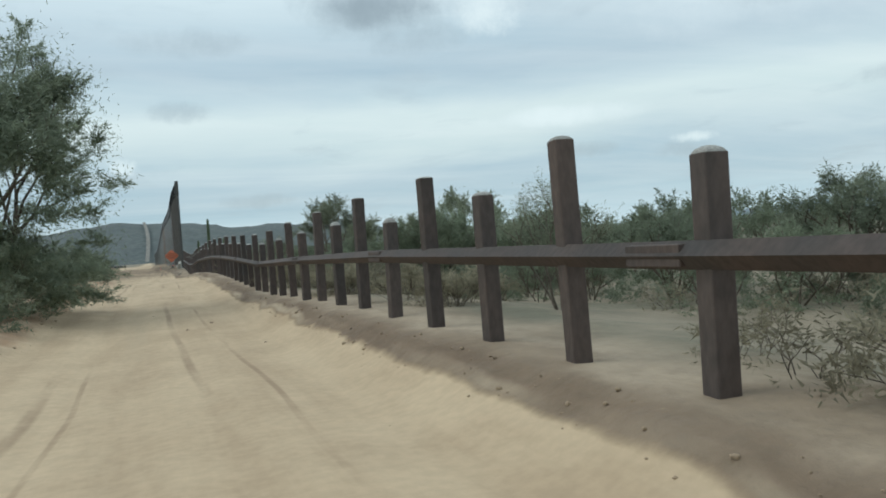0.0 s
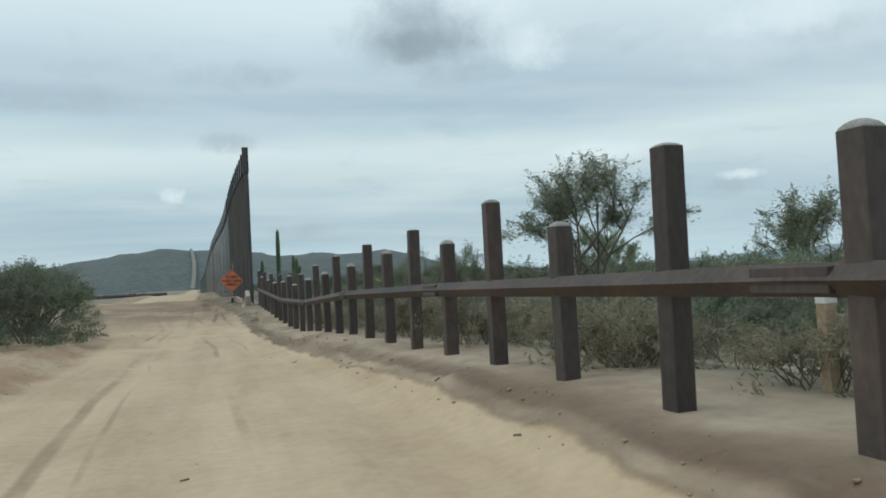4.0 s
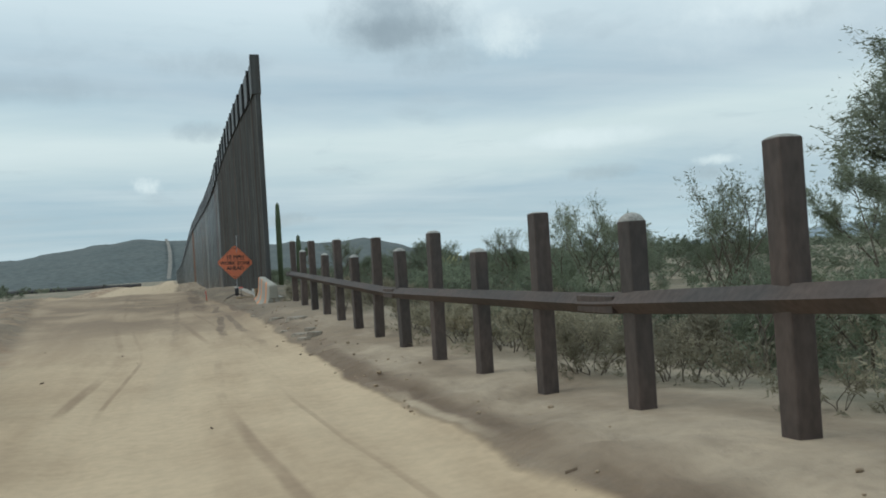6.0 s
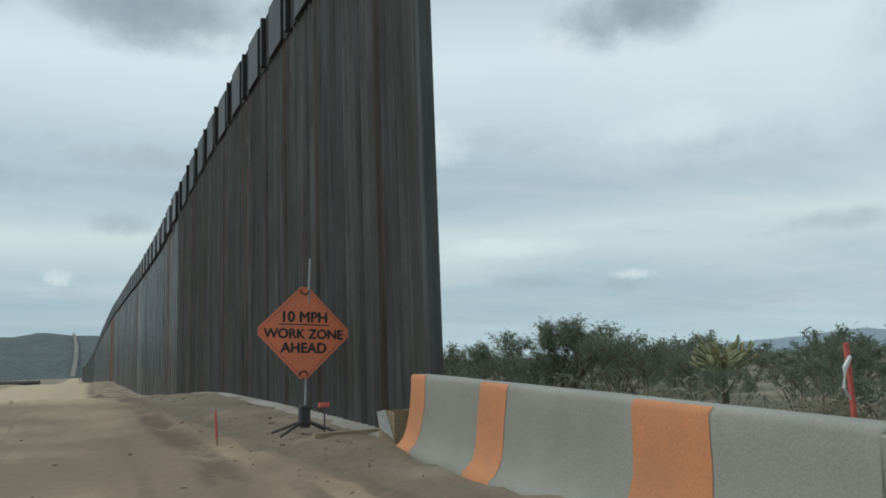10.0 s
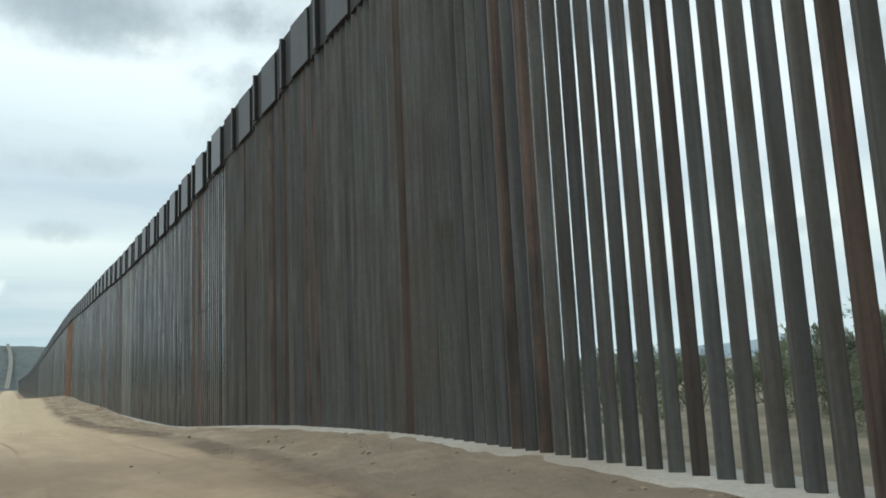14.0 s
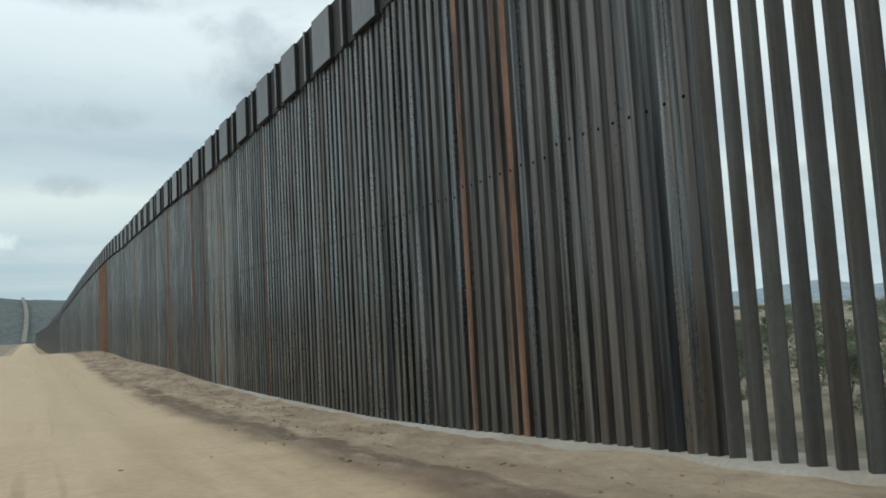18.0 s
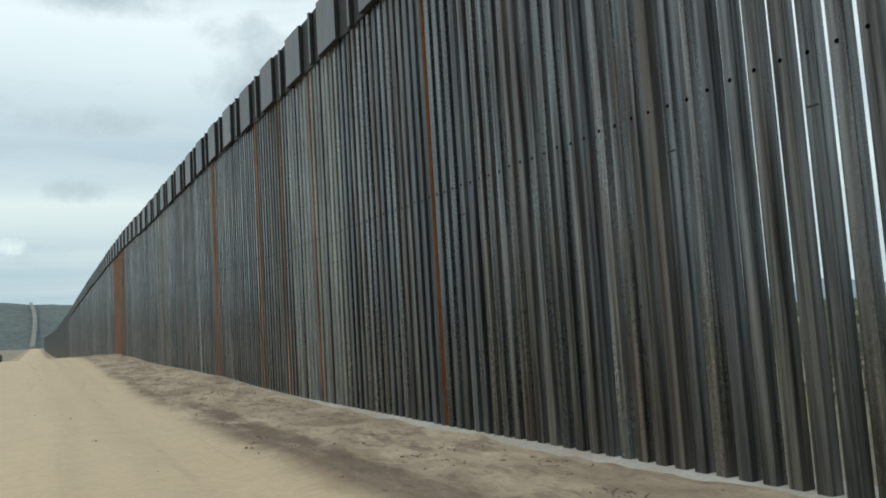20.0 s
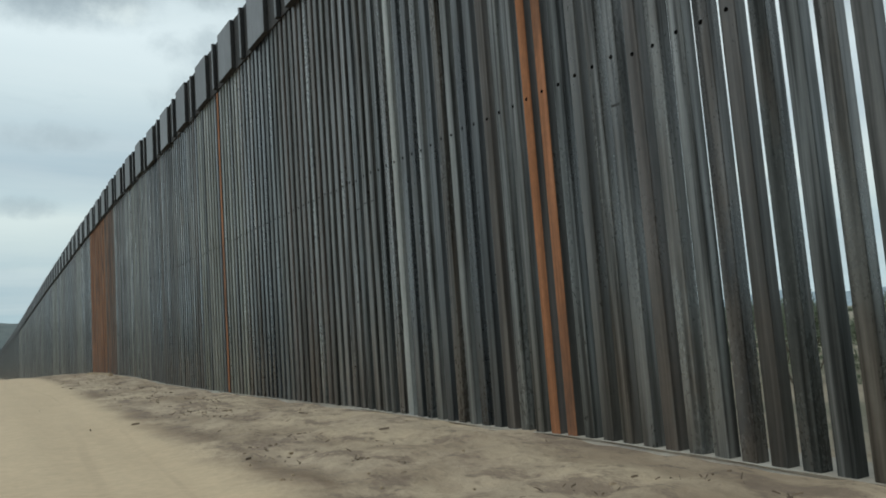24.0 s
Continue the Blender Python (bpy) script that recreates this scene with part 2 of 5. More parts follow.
def steel(name, cols, rust, rust_at, rough, ior, streak=0.35):
    """Weathered square tube: a tone of its own per tube, long vertical streaks, rust patches and scuffs."""
    m = bpy.data.materials.new(name)
    m.use_nodes = True
    n, l = m.node_tree.nodes, m.node_tree.links
    b = n["Principled BSDF"]
    b.inputs["IOR"].default_value = ior
    co, info, geo = n.new("ShaderNodeTexCoord"), n.new("ShaderNodeObjectInfo"), n.new("ShaderNodeNewGeometry")

    def calc(op, a, c=None, d=None):
        q = n.new("ShaderNodeMath")
        q.operation = op
        for sock, v in zip(q.inputs, (a, c, d)):
            if v is None:
                continue
            if isinstance(v, (int, float)):
                sock.default_value = v
            else:
                l.new(v, sock)
        return q.outputs[0]

    def span(v, a, c, lo=0.0, hi=1.0):
        r = n.new("ShaderNodeMapRange")
        l.new(v, r.inputs[0])
        for k, q in zip((1, 2, 3, 4), (a, c, lo, hi)):
            r.inputs[k].default_value = q
        return r.outputs[0]

    one = calc("FRACT", calc("ADD", info.outputs["Random"], geo.outputs["Random Per Island"]))
    two = calc("FRACT", calc("MULTIPLY", one, 17.31))
    shift = calc("MULTIPLY", one, 90.0)

    def grain(stretch, scale, detail, rough_=0.55):
        mp = n.new("ShaderNodeMapping")
        mp.inputs["Scale"].default_value = stretch
        l.new(co.outputs["Object"], mp.inputs[0])
        add = n.new("ShaderNodeVectorMath")
        add.operation = "ADD"
        l.new(mp.outputs[0], add.inputs[0])
        l.new(shift, add.inputs[1])
        t = n.new("ShaderNodeTexNoise")
        t.inputs["Scale"].default_value, t.inputs["Detail"].default_value, t.inputs["Roughness"].default_value = scale, detail, rough_
        l.new(add.outputs[0], t.inputs["Vector"])
        return t.outputs["Fac"]

    ramp = n.new("ShaderNodeValToRGB")
    ramp.color_ramp.interpolation = "CONSTANT"
    while len(ramp.color_ramp.elements) < len(cols):
        ramp.color_ramp.elements.new(0.5)
    for e, (p, c) in zip(ramp.color_ramp.elements, cols):
        e.position, e.color = p, (*c, 1)
    l.new(one, ramp.inputs[0])
    long_, blot, scuff = grain((14, 14, 0.35), 1.0, 4), grain((1.5, 1.5, 0.45), 1.3, 5, 0.6), grain((1, 1, 0.6), 22, 5, 0.65)
    mix = n.new("ShaderNodeMix")
    mix.data_type = "RGBA"
    l.new(ramp.outputs[0], mix.inputs[6])
    mix.inputs[7].default_value = (*rust, 1)
    edge = calc("SUBTRACT", blot, calc("MULTIPLY", calc("SUBTRACT", two, 0.5), 0.22))
    l.new(span(edge, rust_at, rust_at + 0.16, 0.0, 0.85), mix.inputs[0])
    hsv = n.new("ShaderNodeHueSaturation")
    l.new(mix.outputs[2], hsv.inputs["Color"])
    v = calc("MULTIPLY", span(long_, 0.38, 0.64, 1 - streak, 1 + streak), span(scuff, 0.3, 0.75, 0.82, 1.22))
    l.new(calc("MULTIPLY", v, span(blot, 0.3, 0.7, 1.2, 0.8)), hsv.inputs["Value"])
    l.new(hsv.outputs[0], b.inputs["Base Color"])
    wide_ = grain((5, 5, 0.16), 1.0, 3)
    shine = calc("MULTIPLY", span(long_, 0.36, 0.66, 1 - 1.4 * streak, 1 + 0.35 * streak), span(wide_, 0.36, 0.64, 1 - 1.4 * streak, 1 + 0.35 * streak))
    l.new(calc("MULTIPLY", shine, 0.50 + 0.56 * streak), b.inputs["Specular IOR Level"])
    l.new(calc("ADD", span(calc("ADD", blot, calc("MULTIPLY", scuff, 0.5)), 0.55, 0.95, rough - 0.08, rough + 0.14), calc("MULTIPLY", calc("POWER", two, 2.0), 0.22)), b.inputs["Roughness"])
    bp = n.new("ShaderNodeBump")
    bp.inputs["Strength"].default_value, bp.inputs["Distance"].default_value = 0.08, 0.006
    l.new(scuff, bp.inputs["Height"])
    l.new(bp.outputs[0], b.inputs["Normal"])
    return m


M_RUST = steel("weathered_steel", ((0.0, (0.060, 0.059, 0.056)), (0.30, (0.070, 0.066, 0.059)), (0.55, (0.063, 0.064, 0.062)), (0.80, (0.078, 0.077, 0.069))), (0.076, 0.064, 0.054), 0.50, 0.56, 1.5, 0.16)
M_STEEL = steel("mill_scale_steel", ((0.0, (0.035, 0.037, 0.035)), (0.22, (0.049, 0.046, 0.039)), (0.42, (0.028, 0.029, 0.031)), (0.58, (0.059, 0.059, 0.056)), (0.72, (0.044, 0.039, 0.033)), (0.89, (0.077, 0.078, 0.073))), (0.067, 0.052, 0.039), 0.54, 0.24, 1.80, 0.55)
M_LIGHT = steel("light_mill_scale_steel", ((0.0, (0.083, 0.085, 0.068)), (0.35, (0.105, 0.104, 0.083)), (0.7, (0.070, 0.073, 0.059)), (0.85, (0.134, 0.132, 0.110))), (0.071, 0.064, 0.047), 0.56, 0.30, 1.75, 0.35)
M_NAVY = steel("dark_mill_scale_steel", ((0.0, (0.020, 0.022, 0.024)), (0.5, (0.025, 0.028, 0.030)), (0.8, (0.034, 0.038, 0.039))), (0.034, 0.030, 0.025), 0.58, 0.25, 1.78, 0.4)
M_PALE = steel("pale_steel", ((0.0, (0.255, 0.263, 0.250)), (0.5, (0.210, 0.215, 0.203))), (0.150, 0.148, 0.135), 0.56, 0.38, 1.9, 0.25)
M_ORANGE = steel("rust_orange_steel", ((0.0, (0.30, 0.120, 0.042)), (0.5, (0.245, 0.100, 0.042))), (0.14, 0.070, 0.040), 0.54, 0.75, 1.5, 0.25)
M_BROWN = steel("rust_brown_and_shaded_steel", ((0.0, (0.049, 0.037, 0.028)), (0.4, (0.041, 0.036, 0.030)), (0.75, (0.058, 0.045, 0.037))), (0.039, 0.037, 0.033), 0.52, 0.32, 1.70)
M_UMBER = steel("dull_umber_steel", ((0.0, (0.048, 0.034, 0.027)), (0.5, (0.058, 0.038, 0.028))), (0.034, 0.031, 0.028), 0.52, 0.6, 1.5, 0.15)
M_TAN = steel("faded_rust_steel", ((0.0, (0.098, 0.060, 0.044)), (0.5, (0.082, 0.056, 0.044))), (0.050, 0.043, 0.038), 0.44, 0.62, 1.5, 0.2)
M_RUSTY = steel("streaked_rust_steel", ((0.0, (0.165, 0.085, 0.050)), (0.5, (0.125, 0.080, 0.058))), (0.065, 0.052, 0.045), 0.50, 0.65, 1.5)
M_PLATE = material("plate_steel", (0.086, 0.089, 0.098), (0.054, 0.053, 0.058), 0.45, 0.0, 0.8, 9, 0.1, 0.35, (1, 1, 0.3), ior=1.8)
M_DARKPLATE = material("dark_plate_steel", (0.046, 0.048, 0.051), (0.037, 0.037, 0.038), 0.55, 0.0, 0.8, 9, 0.1, 0.3, (1, 1, 0.3), ior=1.6)
# dark steel for painted shade on plate sides and recesses, and weld marks
M_EDGE = material("shaded_sheet_and_weld_steel", (0.022, 0.024, 0.026), (0.030, 0.028, 0.027), 0.8, 0.0, 2, 20, 0.1)
M_POST = material("rusted_post_steel", (0.088, 0.063, 0.053), (0.056, 0.046, 0.042), 0.7, 0.0, 1.4, 22, 0.2, 0.22, (1, 1, 0.45), fine_amt=0.22)
M_CAP = material("post_cap_concrete", (0.42, 0.41, 0.38), (0.30, 0.29, 0.27), 0.9, 0, 6, 60, 0.4, 0.15)
M_CONC = material("barrier_concrete", (0.37, 0.355, 0.305), (0.31, 0.295, 0.25), 0.88, 0, 1.2, 60, 0.25, fine_amt=0.09)
M_CURB = material("footing_concrete", (0.42, 0.395, 0.35), (0.34, 0.30, 0.25), 0.9, 0, 0.9, 18, 0.25, fine_amt=0.10)
M_STRIPE = material("stripe_paint", (0.68, 0.27, 0.115), (0.58, 0.25, 0.12), 0.7, 0, 3, 50, 0.2, fine_amt=0.08)
M_SIGN = material("sign_fabric", (0.72, 0.20, 0.09), (0.64, 0.19, 0.095), 0.6, 0, 2, 30, 0.05, fine_amt=0.06)
M_BLACK = material("sign_black", (0.02, 0.02, 0.022), None, 0.6, 0, 5, 40, 0)
M_HOLE = material("dark_hole", (0.004, 0.004, 0.004), None, 1.0, 0, 5, 40, 0, ior=1.05)
M_GREY = material("galvanised_metal", (0.40, 0.41, 0.42), (0.32, 0.33, 0.34), 0.45, 0.6, 6, 50, 0.1)
M_STAKE = material("stake_paint", (0.66, 0.14, 0.11), (0.55, 0.13, 0.11), 0.7, 0, 10, 60, 0.1)
M_WOOD = material("raw_lumber", (0.40, 0.31, 0.20), (0.30, 0.23, 0.15), 0.85, 0, 4, 40, 0.3, stretch=(1, 6, 6))
M_CARD = material("cardboard", (0.36, 0.26, 0.16), (0.30, 0.22, 0.14), 0.9, 0, 4, 40, 0.1)
M_PAPER = material("white_paper", (0.75, 0.75, 0.72), None, 0.9, 0, 4, 40, 0.1, fine_amt=0.08)
M_PIPE = material("dark_pipe", (0.045, 0.045, 0.05), (0.07, 0.06, 0.055), 0.6, 0.1, 2, 20, 0.2)
M_BARK = material("bark", (0.16, 0.13, 0.10), (0.10, 0.085, 0.065), 0.9, 0, 8, 60, 0.5)
M_TWIG = material("dry_twigs", (0.20, 0.145, 0.10), (0.13, 0.095, 0.07), 0.9, 0, 8, 60, 0.3)


def leafy(m, amount=0.45):
    """Lets some light through the blades."""
    n, l = m.node_tree.nodes, m.node_tree.links
    b, out = n["Principled BSDF"], n["Material Output"]
    tr, mx = n.new("ShaderNodeBsdfTranslucent"), n.new("ShaderNodeMixShader")
    mx.inputs[0].default_value = amount
    l.new(b.inputs["Base Color"].links[0].from_socket, tr.inputs[0])
    l.new(b.outputs[0], mx.inputs[1])
    l.new(tr.outputs[0], mx.inputs[2])
    l.new(mx.outputs[0], out.inputs[0])
    return m


M_LEAF_A = leafy(material("mesquite_leaf", (0.25, 0.285, 0.195), (0.175, 0.205, 0.140), 0.7, 0, 1.2, 6, 0, 0.25))
M_LEAF_B = leafy(material("creosote_leaf", (0.225, 0.255, 0.170), (0.155, 0.180, 0.122), 0.7, 0, 1.2, 6, 0, 0.25))
M_LEAF_C = leafy(material("palo_verde_leaf", (0.27, 0.295, 0.205), (0.20, 0.22, 0.15), 0.7, 0, 1.2, 6, 0, 0.2))
M_LEAF_D = leafy(material("dry_brush_leaf", (0.33, 0.30, 0.215), (0.25, 0.225, 0.155), 0.8, 0, 1.2, 6, 0, 0.25))
M_CACTUS = material("cactus_skin", (0.085, 0.115, 0.055), (0.065, 0.085, 0.045), 0.75, 0, 3, 30, 0.3)
M_ROCK = material("slab_rock", (0.33, 0.285, 0.23), (0.25, 0.21, 0.165), 0.9, 0, 3, 25, 0.5, 0.15)
M_CLOD = material("soil_clod", (0.42, 0.32, 0.215), (0.33, 0.245, 0.165), 0.95, 0, 3, 25, 0.5, 0.2)
M_HILL = material("far_hill_scrub", (0.112, 0.128, 0.124), (0.090, 0.108, 0.107), 1.0, 0, 0.012, 0.08, 0)
M_FARROAD = material("far_dirt", (0.25, 0.235, 0.21), None, 1.0, 0, 0.1, 1, 0)


# ---- ground: one sheet of dirt road, berms and desert ----
def knots(y, pairs):
    ys, zs = zip(*pairs)
    return float(np.interp(y, ys, zs))


ROAD_Z = ((-80, -0.1), (13, -0.17), (28, -0.30), (40, -0.14), (47, -0.05), (56, 0.04), (68, -0.10), (76, -0.20), (84, -0.15), (90, 0.0), (96, 0.19), (104, 0.33), (112, 0.52), (118, 0.49),
          (126, 0.36), (137, 0.08), (150, 0.05), (165, 0.25), (185, 0.5), (200, 0.55), (230, 0.3), (300, -1.0), (400, -2.0), (900, 0.0), (3200, 2.0))
LINE_Z = ((-80, 0.1), (13, 0.15), (18.4, 0.17), (24.7, 0.22), (29.4, 0.18), (34, 0.08), (37, 0.09), (43.4, 0.28), (50, 0.40), (57.5, 0.42), (62, 0.34), (65.3, 0.30), (68.5, 0.22), (71.6, 0.10), (74.7, -0.07),
          (77.8, -0.06), (81, 0.02), (84, 0.15), (87.2, 0.28), (90.4, 0.38), (94, 0.25), (96, 0.26), (99, 0.35), (102, 0.45), (105, 0.52), (111, 0.63), (114, 0.61), (117, 0.55), (120, 0.44), (123, 0.32), (126, 0.18),
          (129, 0.05), (132, -0.03), (138, -0.05), (147, -0.02), (150, 0.04), (156, 0.21), (162, 0.28), (171, 0.34), (177, 0.42), (183, 0.6), (189, 0.66), (200, 0.66), (230, 0.3), (300, -1.0), (400, -2.0), (900, 0.0), (3200, 2.0))


def road_left(y):
    return knots(y, ((0, -5.2), (50, -5.5), (72, -5.7), (80, -6.3), (90, -7.2), (110, -9.5), (140, -10.5), (200, -11)))


def road_right(y):
    return knots(y, ((0, -0.8), (40, -0.74), (57, -0.78), (66, -1.1), (72, -1.3), (86, -1.3), (92, -1.5), (98, -2.0), (117, -2.55), (126, -3.1), (146, -3.05), (160, -2.8), (200, -2.3)))


def step(a, b, v):
    t = min(1.0, max(0.0, (v - a) / (b - a)))
    return t * t * (3 - 2 * t)


def rnd(x, y, s, seed=0.0):
    return noise.noise(Vector((x * s + seed, y * s - seed, seed)))


def ground_z(x, y):
    zr, zl = knots(y, ROAD_Z), knots(y, LINE_Z)
    lft, rgt = road_left(y), road_right(y)
    if x >= 0.0:
        z = zl - 0.45 * step(0.4, 5.0, x) * (1 if y < 93 else 0.6)
    elif x >= rgt - 0.7:
        z = zr + (zl - zr) * step(rgt - 0.7, -0.12 if y < 90 else -0.45, x)
    else:
        z = zr + 0.03 * math.sin((x + 3.0) * 2.0)
    if x < lft + 0.3:
        z += 0.30 * step(lft + 0.3, lft - 0.7, x) * (1 - 0.6 * step(84, 96, y)) - 0.15 * step(lft - 1.5, lft - 5, x)
    far = step(12, 60, abs(x))
    z += far * 1.2 * rnd(x, y, 0.012, 3) + 0.05 * rnd(x, y, 0.8, 1) * (1 if (x < lft or x > rgt) else 0.25)
    if -12 < x < 6 and 0 < y < 215:
        verge = step(rgt - 0.2, rgt + 0.5, x) * (1 - step(-0.4, 0.1, x)) if y > 90 else step(rgt - 0.1, rgt + 0.3, x) * (1 - step(-0.6, -0.2, x))
        berm = step(lft + 0.4, lft - 0.2, x) * (1 - step(-1.2, -2.6, x - lft))
        z += (0.07 * verge + 0.10 * berm) * (rnd(x, y, 2.2, 5) + 0.6 * rnd(x, y, 5.0, 9))
        ridge_x = rgt + 0.25 + 0.15 * rnd(0, y, 0.25, 12)
        z += (0.05 + 0.05 * rnd(x, y, 0.6, 14)) * (1 - step(76, 90, y)) * math.exp(-((x - ridge_x) / 0.22) ** 2) * (0.6 + 0.8 * max(0.0, rnd(x, y, 2.5, 15)))
        if 82 < y < 118:
            for fx, fw, fd in ((-2.25 - 0.015 * (y - 92), 0.16, 0.09), (-1.55 - 0.02 * (y - 92), 0.14, 0.06)):
                fx += 0.18 * rnd(0, y, 0.35, fx)
                z -= fd * step(82, 86, y) * (1 - step(108, 118, y)) * math.exp(-((x - fx) / fw) ** 2) * (0.6 + rnd(x, y, 1.5, 7))
        for off, w, d in ((-4.15, 0.20, 0.035), (-2.55, 0.22, 0.03), (-3.35, 0.30, 0.02)):
            wob = off + 0.25 * rnd(0, y, 0.06, off) - (0.9 if y > 90 else 0.0) * step(90, 110, y)
            z -= d * math.exp(-((x - wob) / w) ** 2)
    return z


xs = sorted(set([-3000, -1500, -800, -450, -260, -160, -100, -70, -50, -36, -28, -22, -18, -15] + [round(-13 + 0.2 * k, 2) for k in range(86)] + [4.5, 5, 5.6, 6.4, 7.4, 9, 11, 14, 18, 24, 32, 45, 65, 95, 140, 220, 380, 700, 1500, 3000]))
ys = sorted(set([-300, -120, -60, -30, -15] + [round(-5 + 0.3 * k, 2) for k in range(560)] + [163 + 0.6 * k for k in range(90)] + [218, 224, 232, 242, 255, 270, 290, 320, 360, 420, 500, 620, 800, 1100, 1600, 2300, 3300, 4400]))
verts = [(x, y, ground_z(x, y)) for y in ys for x in xs]
nx = len(xs)
faces = [(j * nx + i, j * nx + i + 1, (j + 1) * nx + i + 1, (j + 1) * nx + i) for j in range(len(ys) - 1) for i in range(nx - 1)]
me = bpy.data.meshes.new("ground")
me.from_pydata(verts, [], faces)
me.shade_smooth()
ground = new("ground", me)
tagged(ground, "pale sandy desert ground with a rutted dirt road", "ground", kind="structure")

M_GROUND = bpy.data.materials.new("desert_dirt")
M_GROUND.use_nodes = True
gn, gl = M_GROUND.node_tree.nodes, M_GROUND.node_tree.links
g_b = gn["Principled BSDF"]
g_b.inputs["Roughness"].default_value = 0.95
g_co = gn.new("ShaderNodeTexCoord")
g_sep = gn.new("ShaderNodeSeparateXYZ")
gl.new(g_co.outputs["Object"], g_sep.inputs[0])


def gmath(op, a, b=None, clamp=False):
    m = gn.new("ShaderNodeMath")
    m.operation, m.use_clamp = op, clamp
    for sock, v in zip(m.inputs, (a, b)):
        if v is None:
            continue
        if isinstance(v, (int, float)):
            sock.default_value = v
        else:
            gl.new(v, sock)
    return m.outputs[0]


def gnoise(scale, detail, stretch=(1, 1, 1), rough=0.55):
    mp = gn.new("ShaderNodeMapping")
    mp.inputs["Scale"].default_value = stretch
    gl.new(g_co.outputs["Object"], mp.inputs[0])
    t = gn.new("ShaderNodeTexNoise")
    t.inputs["Scale"].default_value, t.inputs["Detail"].default_value, t.inputs["Roughness"].default_value = scale, detail, rough
    gl.new(mp.outputs[0], t.inputs["Vector"])
    return t.outputs["Fac"]


def grange(v, a, b, lo=0.0, hi=1.0):
    r = gn.new("ShaderNodeMapRange")
    r.interpolation_type = "SMOOTHSTEP"
    gl.new(v, r.inputs[0])
    for k, q in zip((1, 2, 3, 4), (a, b, lo, hi)):
        r.inputs[k].default_value = q
    return r.outputs[0]


def gmix(f, a, b):
    m = gn.new("ShaderNodeMix")
    m.data_type = "RGBA"
    gl.new(f, m.inputs[0])
    for sock, v in ((m.inputs[6], a), (m.inputs[7], b)):
        if isinstance(v, tuple):
            sock.default_value = (*v, 1)
        else:
            gl.new(v, sock)
    return m.outputs[2]


g_edge = gmath("MULTIPLY", gmath("SUBTRACT", gnoise(0.6, 6), 0.5), 0.5)
g_x = gmath("ADD", g_sep.outputs[0], g_edge)
g_far = grange(g_sep.outputs[1], 70, 125)
g_rgt = gmath("ADD", gmath("SUBTRACT", gmath("SUBTRACT", -0.76, grange(g_sep.outputs[1], 56, 72, 0.0, 0.54)), grange(g_sep.outputs[1], 86, 128, 0.0, 1.8)), grange(g_sep.outputs[1], 148, 205, 0.0, 0.8))
g_lft = gmath("SUBTRACT", -5.5, gmath("MULTIPLY", g_far, 5.0))
g_in = gmath("SUBTRACT", g_rgt, g_x)
g_soft = grange(g_sep.outputs[1], 84, 130, 0.06, 0.45)
on_road = gmath("MULTIPLY", grange(gmath("DIVIDE", g_in, g_soft), -0.8, 1.0), grange(gmath("SUBTRACT", g_x, g_lft), -0.2, 0.3))
streak = gmath("ADD", gmath("MULTIPLY", gnoise(0.9, 6, (1.7, 0.16, 1), 0.6), 0.6), gmath("MULTIPLY", gnoise(0.7, 6), 0.4))
fine_g = gnoise(9, 6)
road_c = gmix(grange(streak, 0.36, 0.62), (0.448, 0.330, 0.212), (0.556, 0.424, 0.280))
g_wob = gmath("MULTIPLY", gmath("SUBTRACT", gnoise(0.05, 2, (0.02, 1, 1)), 0.5), 2.0)
g_shift = gmath("MULTIPLY", g_far, 1.6)
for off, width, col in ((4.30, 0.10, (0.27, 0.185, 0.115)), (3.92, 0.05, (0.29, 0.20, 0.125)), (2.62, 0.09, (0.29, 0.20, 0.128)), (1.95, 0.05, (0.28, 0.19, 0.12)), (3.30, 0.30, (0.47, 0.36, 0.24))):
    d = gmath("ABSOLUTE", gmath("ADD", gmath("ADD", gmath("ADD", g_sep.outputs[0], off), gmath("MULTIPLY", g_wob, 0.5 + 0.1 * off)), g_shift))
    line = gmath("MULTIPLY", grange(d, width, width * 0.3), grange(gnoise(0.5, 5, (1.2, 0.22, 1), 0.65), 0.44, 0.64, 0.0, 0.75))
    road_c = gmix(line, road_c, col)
g_late = grange(g_sep.outputs[1], 122, 140)
road_c = gmix(gmath("MULTIPLY", g_late, 0.7), road_c, (0.560, 0.434, 0.290))
g_work = gmath("MULTIPLY", grange(g_sep.outputs[1], 80, 93), grange(g_sep.outputs[1], 124, 108))
road_c = gmix(gmath("MULTIPLY", g_work, grange(gnoise(0.45, 6, (1, 0.6, 1)), 0.36, 0.60, 0.50, 0.95)), road_c, (0.228, 0.163, 0.108))
patch = gnoise(0.8, 7, (1, 0.55, 1))
verge_c = gmix(grange(patch, 0.40, 0.60), (0.300, 0.226, 0.155), (0.430, 0.338, 0.242))
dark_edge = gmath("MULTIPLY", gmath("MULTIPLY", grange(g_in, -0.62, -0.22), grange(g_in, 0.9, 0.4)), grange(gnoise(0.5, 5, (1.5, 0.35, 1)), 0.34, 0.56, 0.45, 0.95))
bank_c = gmix(grange(gnoise(1.1, 6, (1, 0.5, 1)), 0.40, 0.62), (0.36, 0.235, 0.145), (0.47, 0.355, 0.24))
verge_c = gmix(grange(g_in, 1.2, 2.4), verge_c, bank_c)
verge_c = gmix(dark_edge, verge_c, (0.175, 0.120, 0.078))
verge_c = gmix(gmath("MULTIPLY", g_late, grange(gnoise(0.42, 7, (1.3, 0.6, 1), 0.65), 0.44, 0.62, 0.0, 0.9)), verge_c, (0.50, 0.395, 0.275))
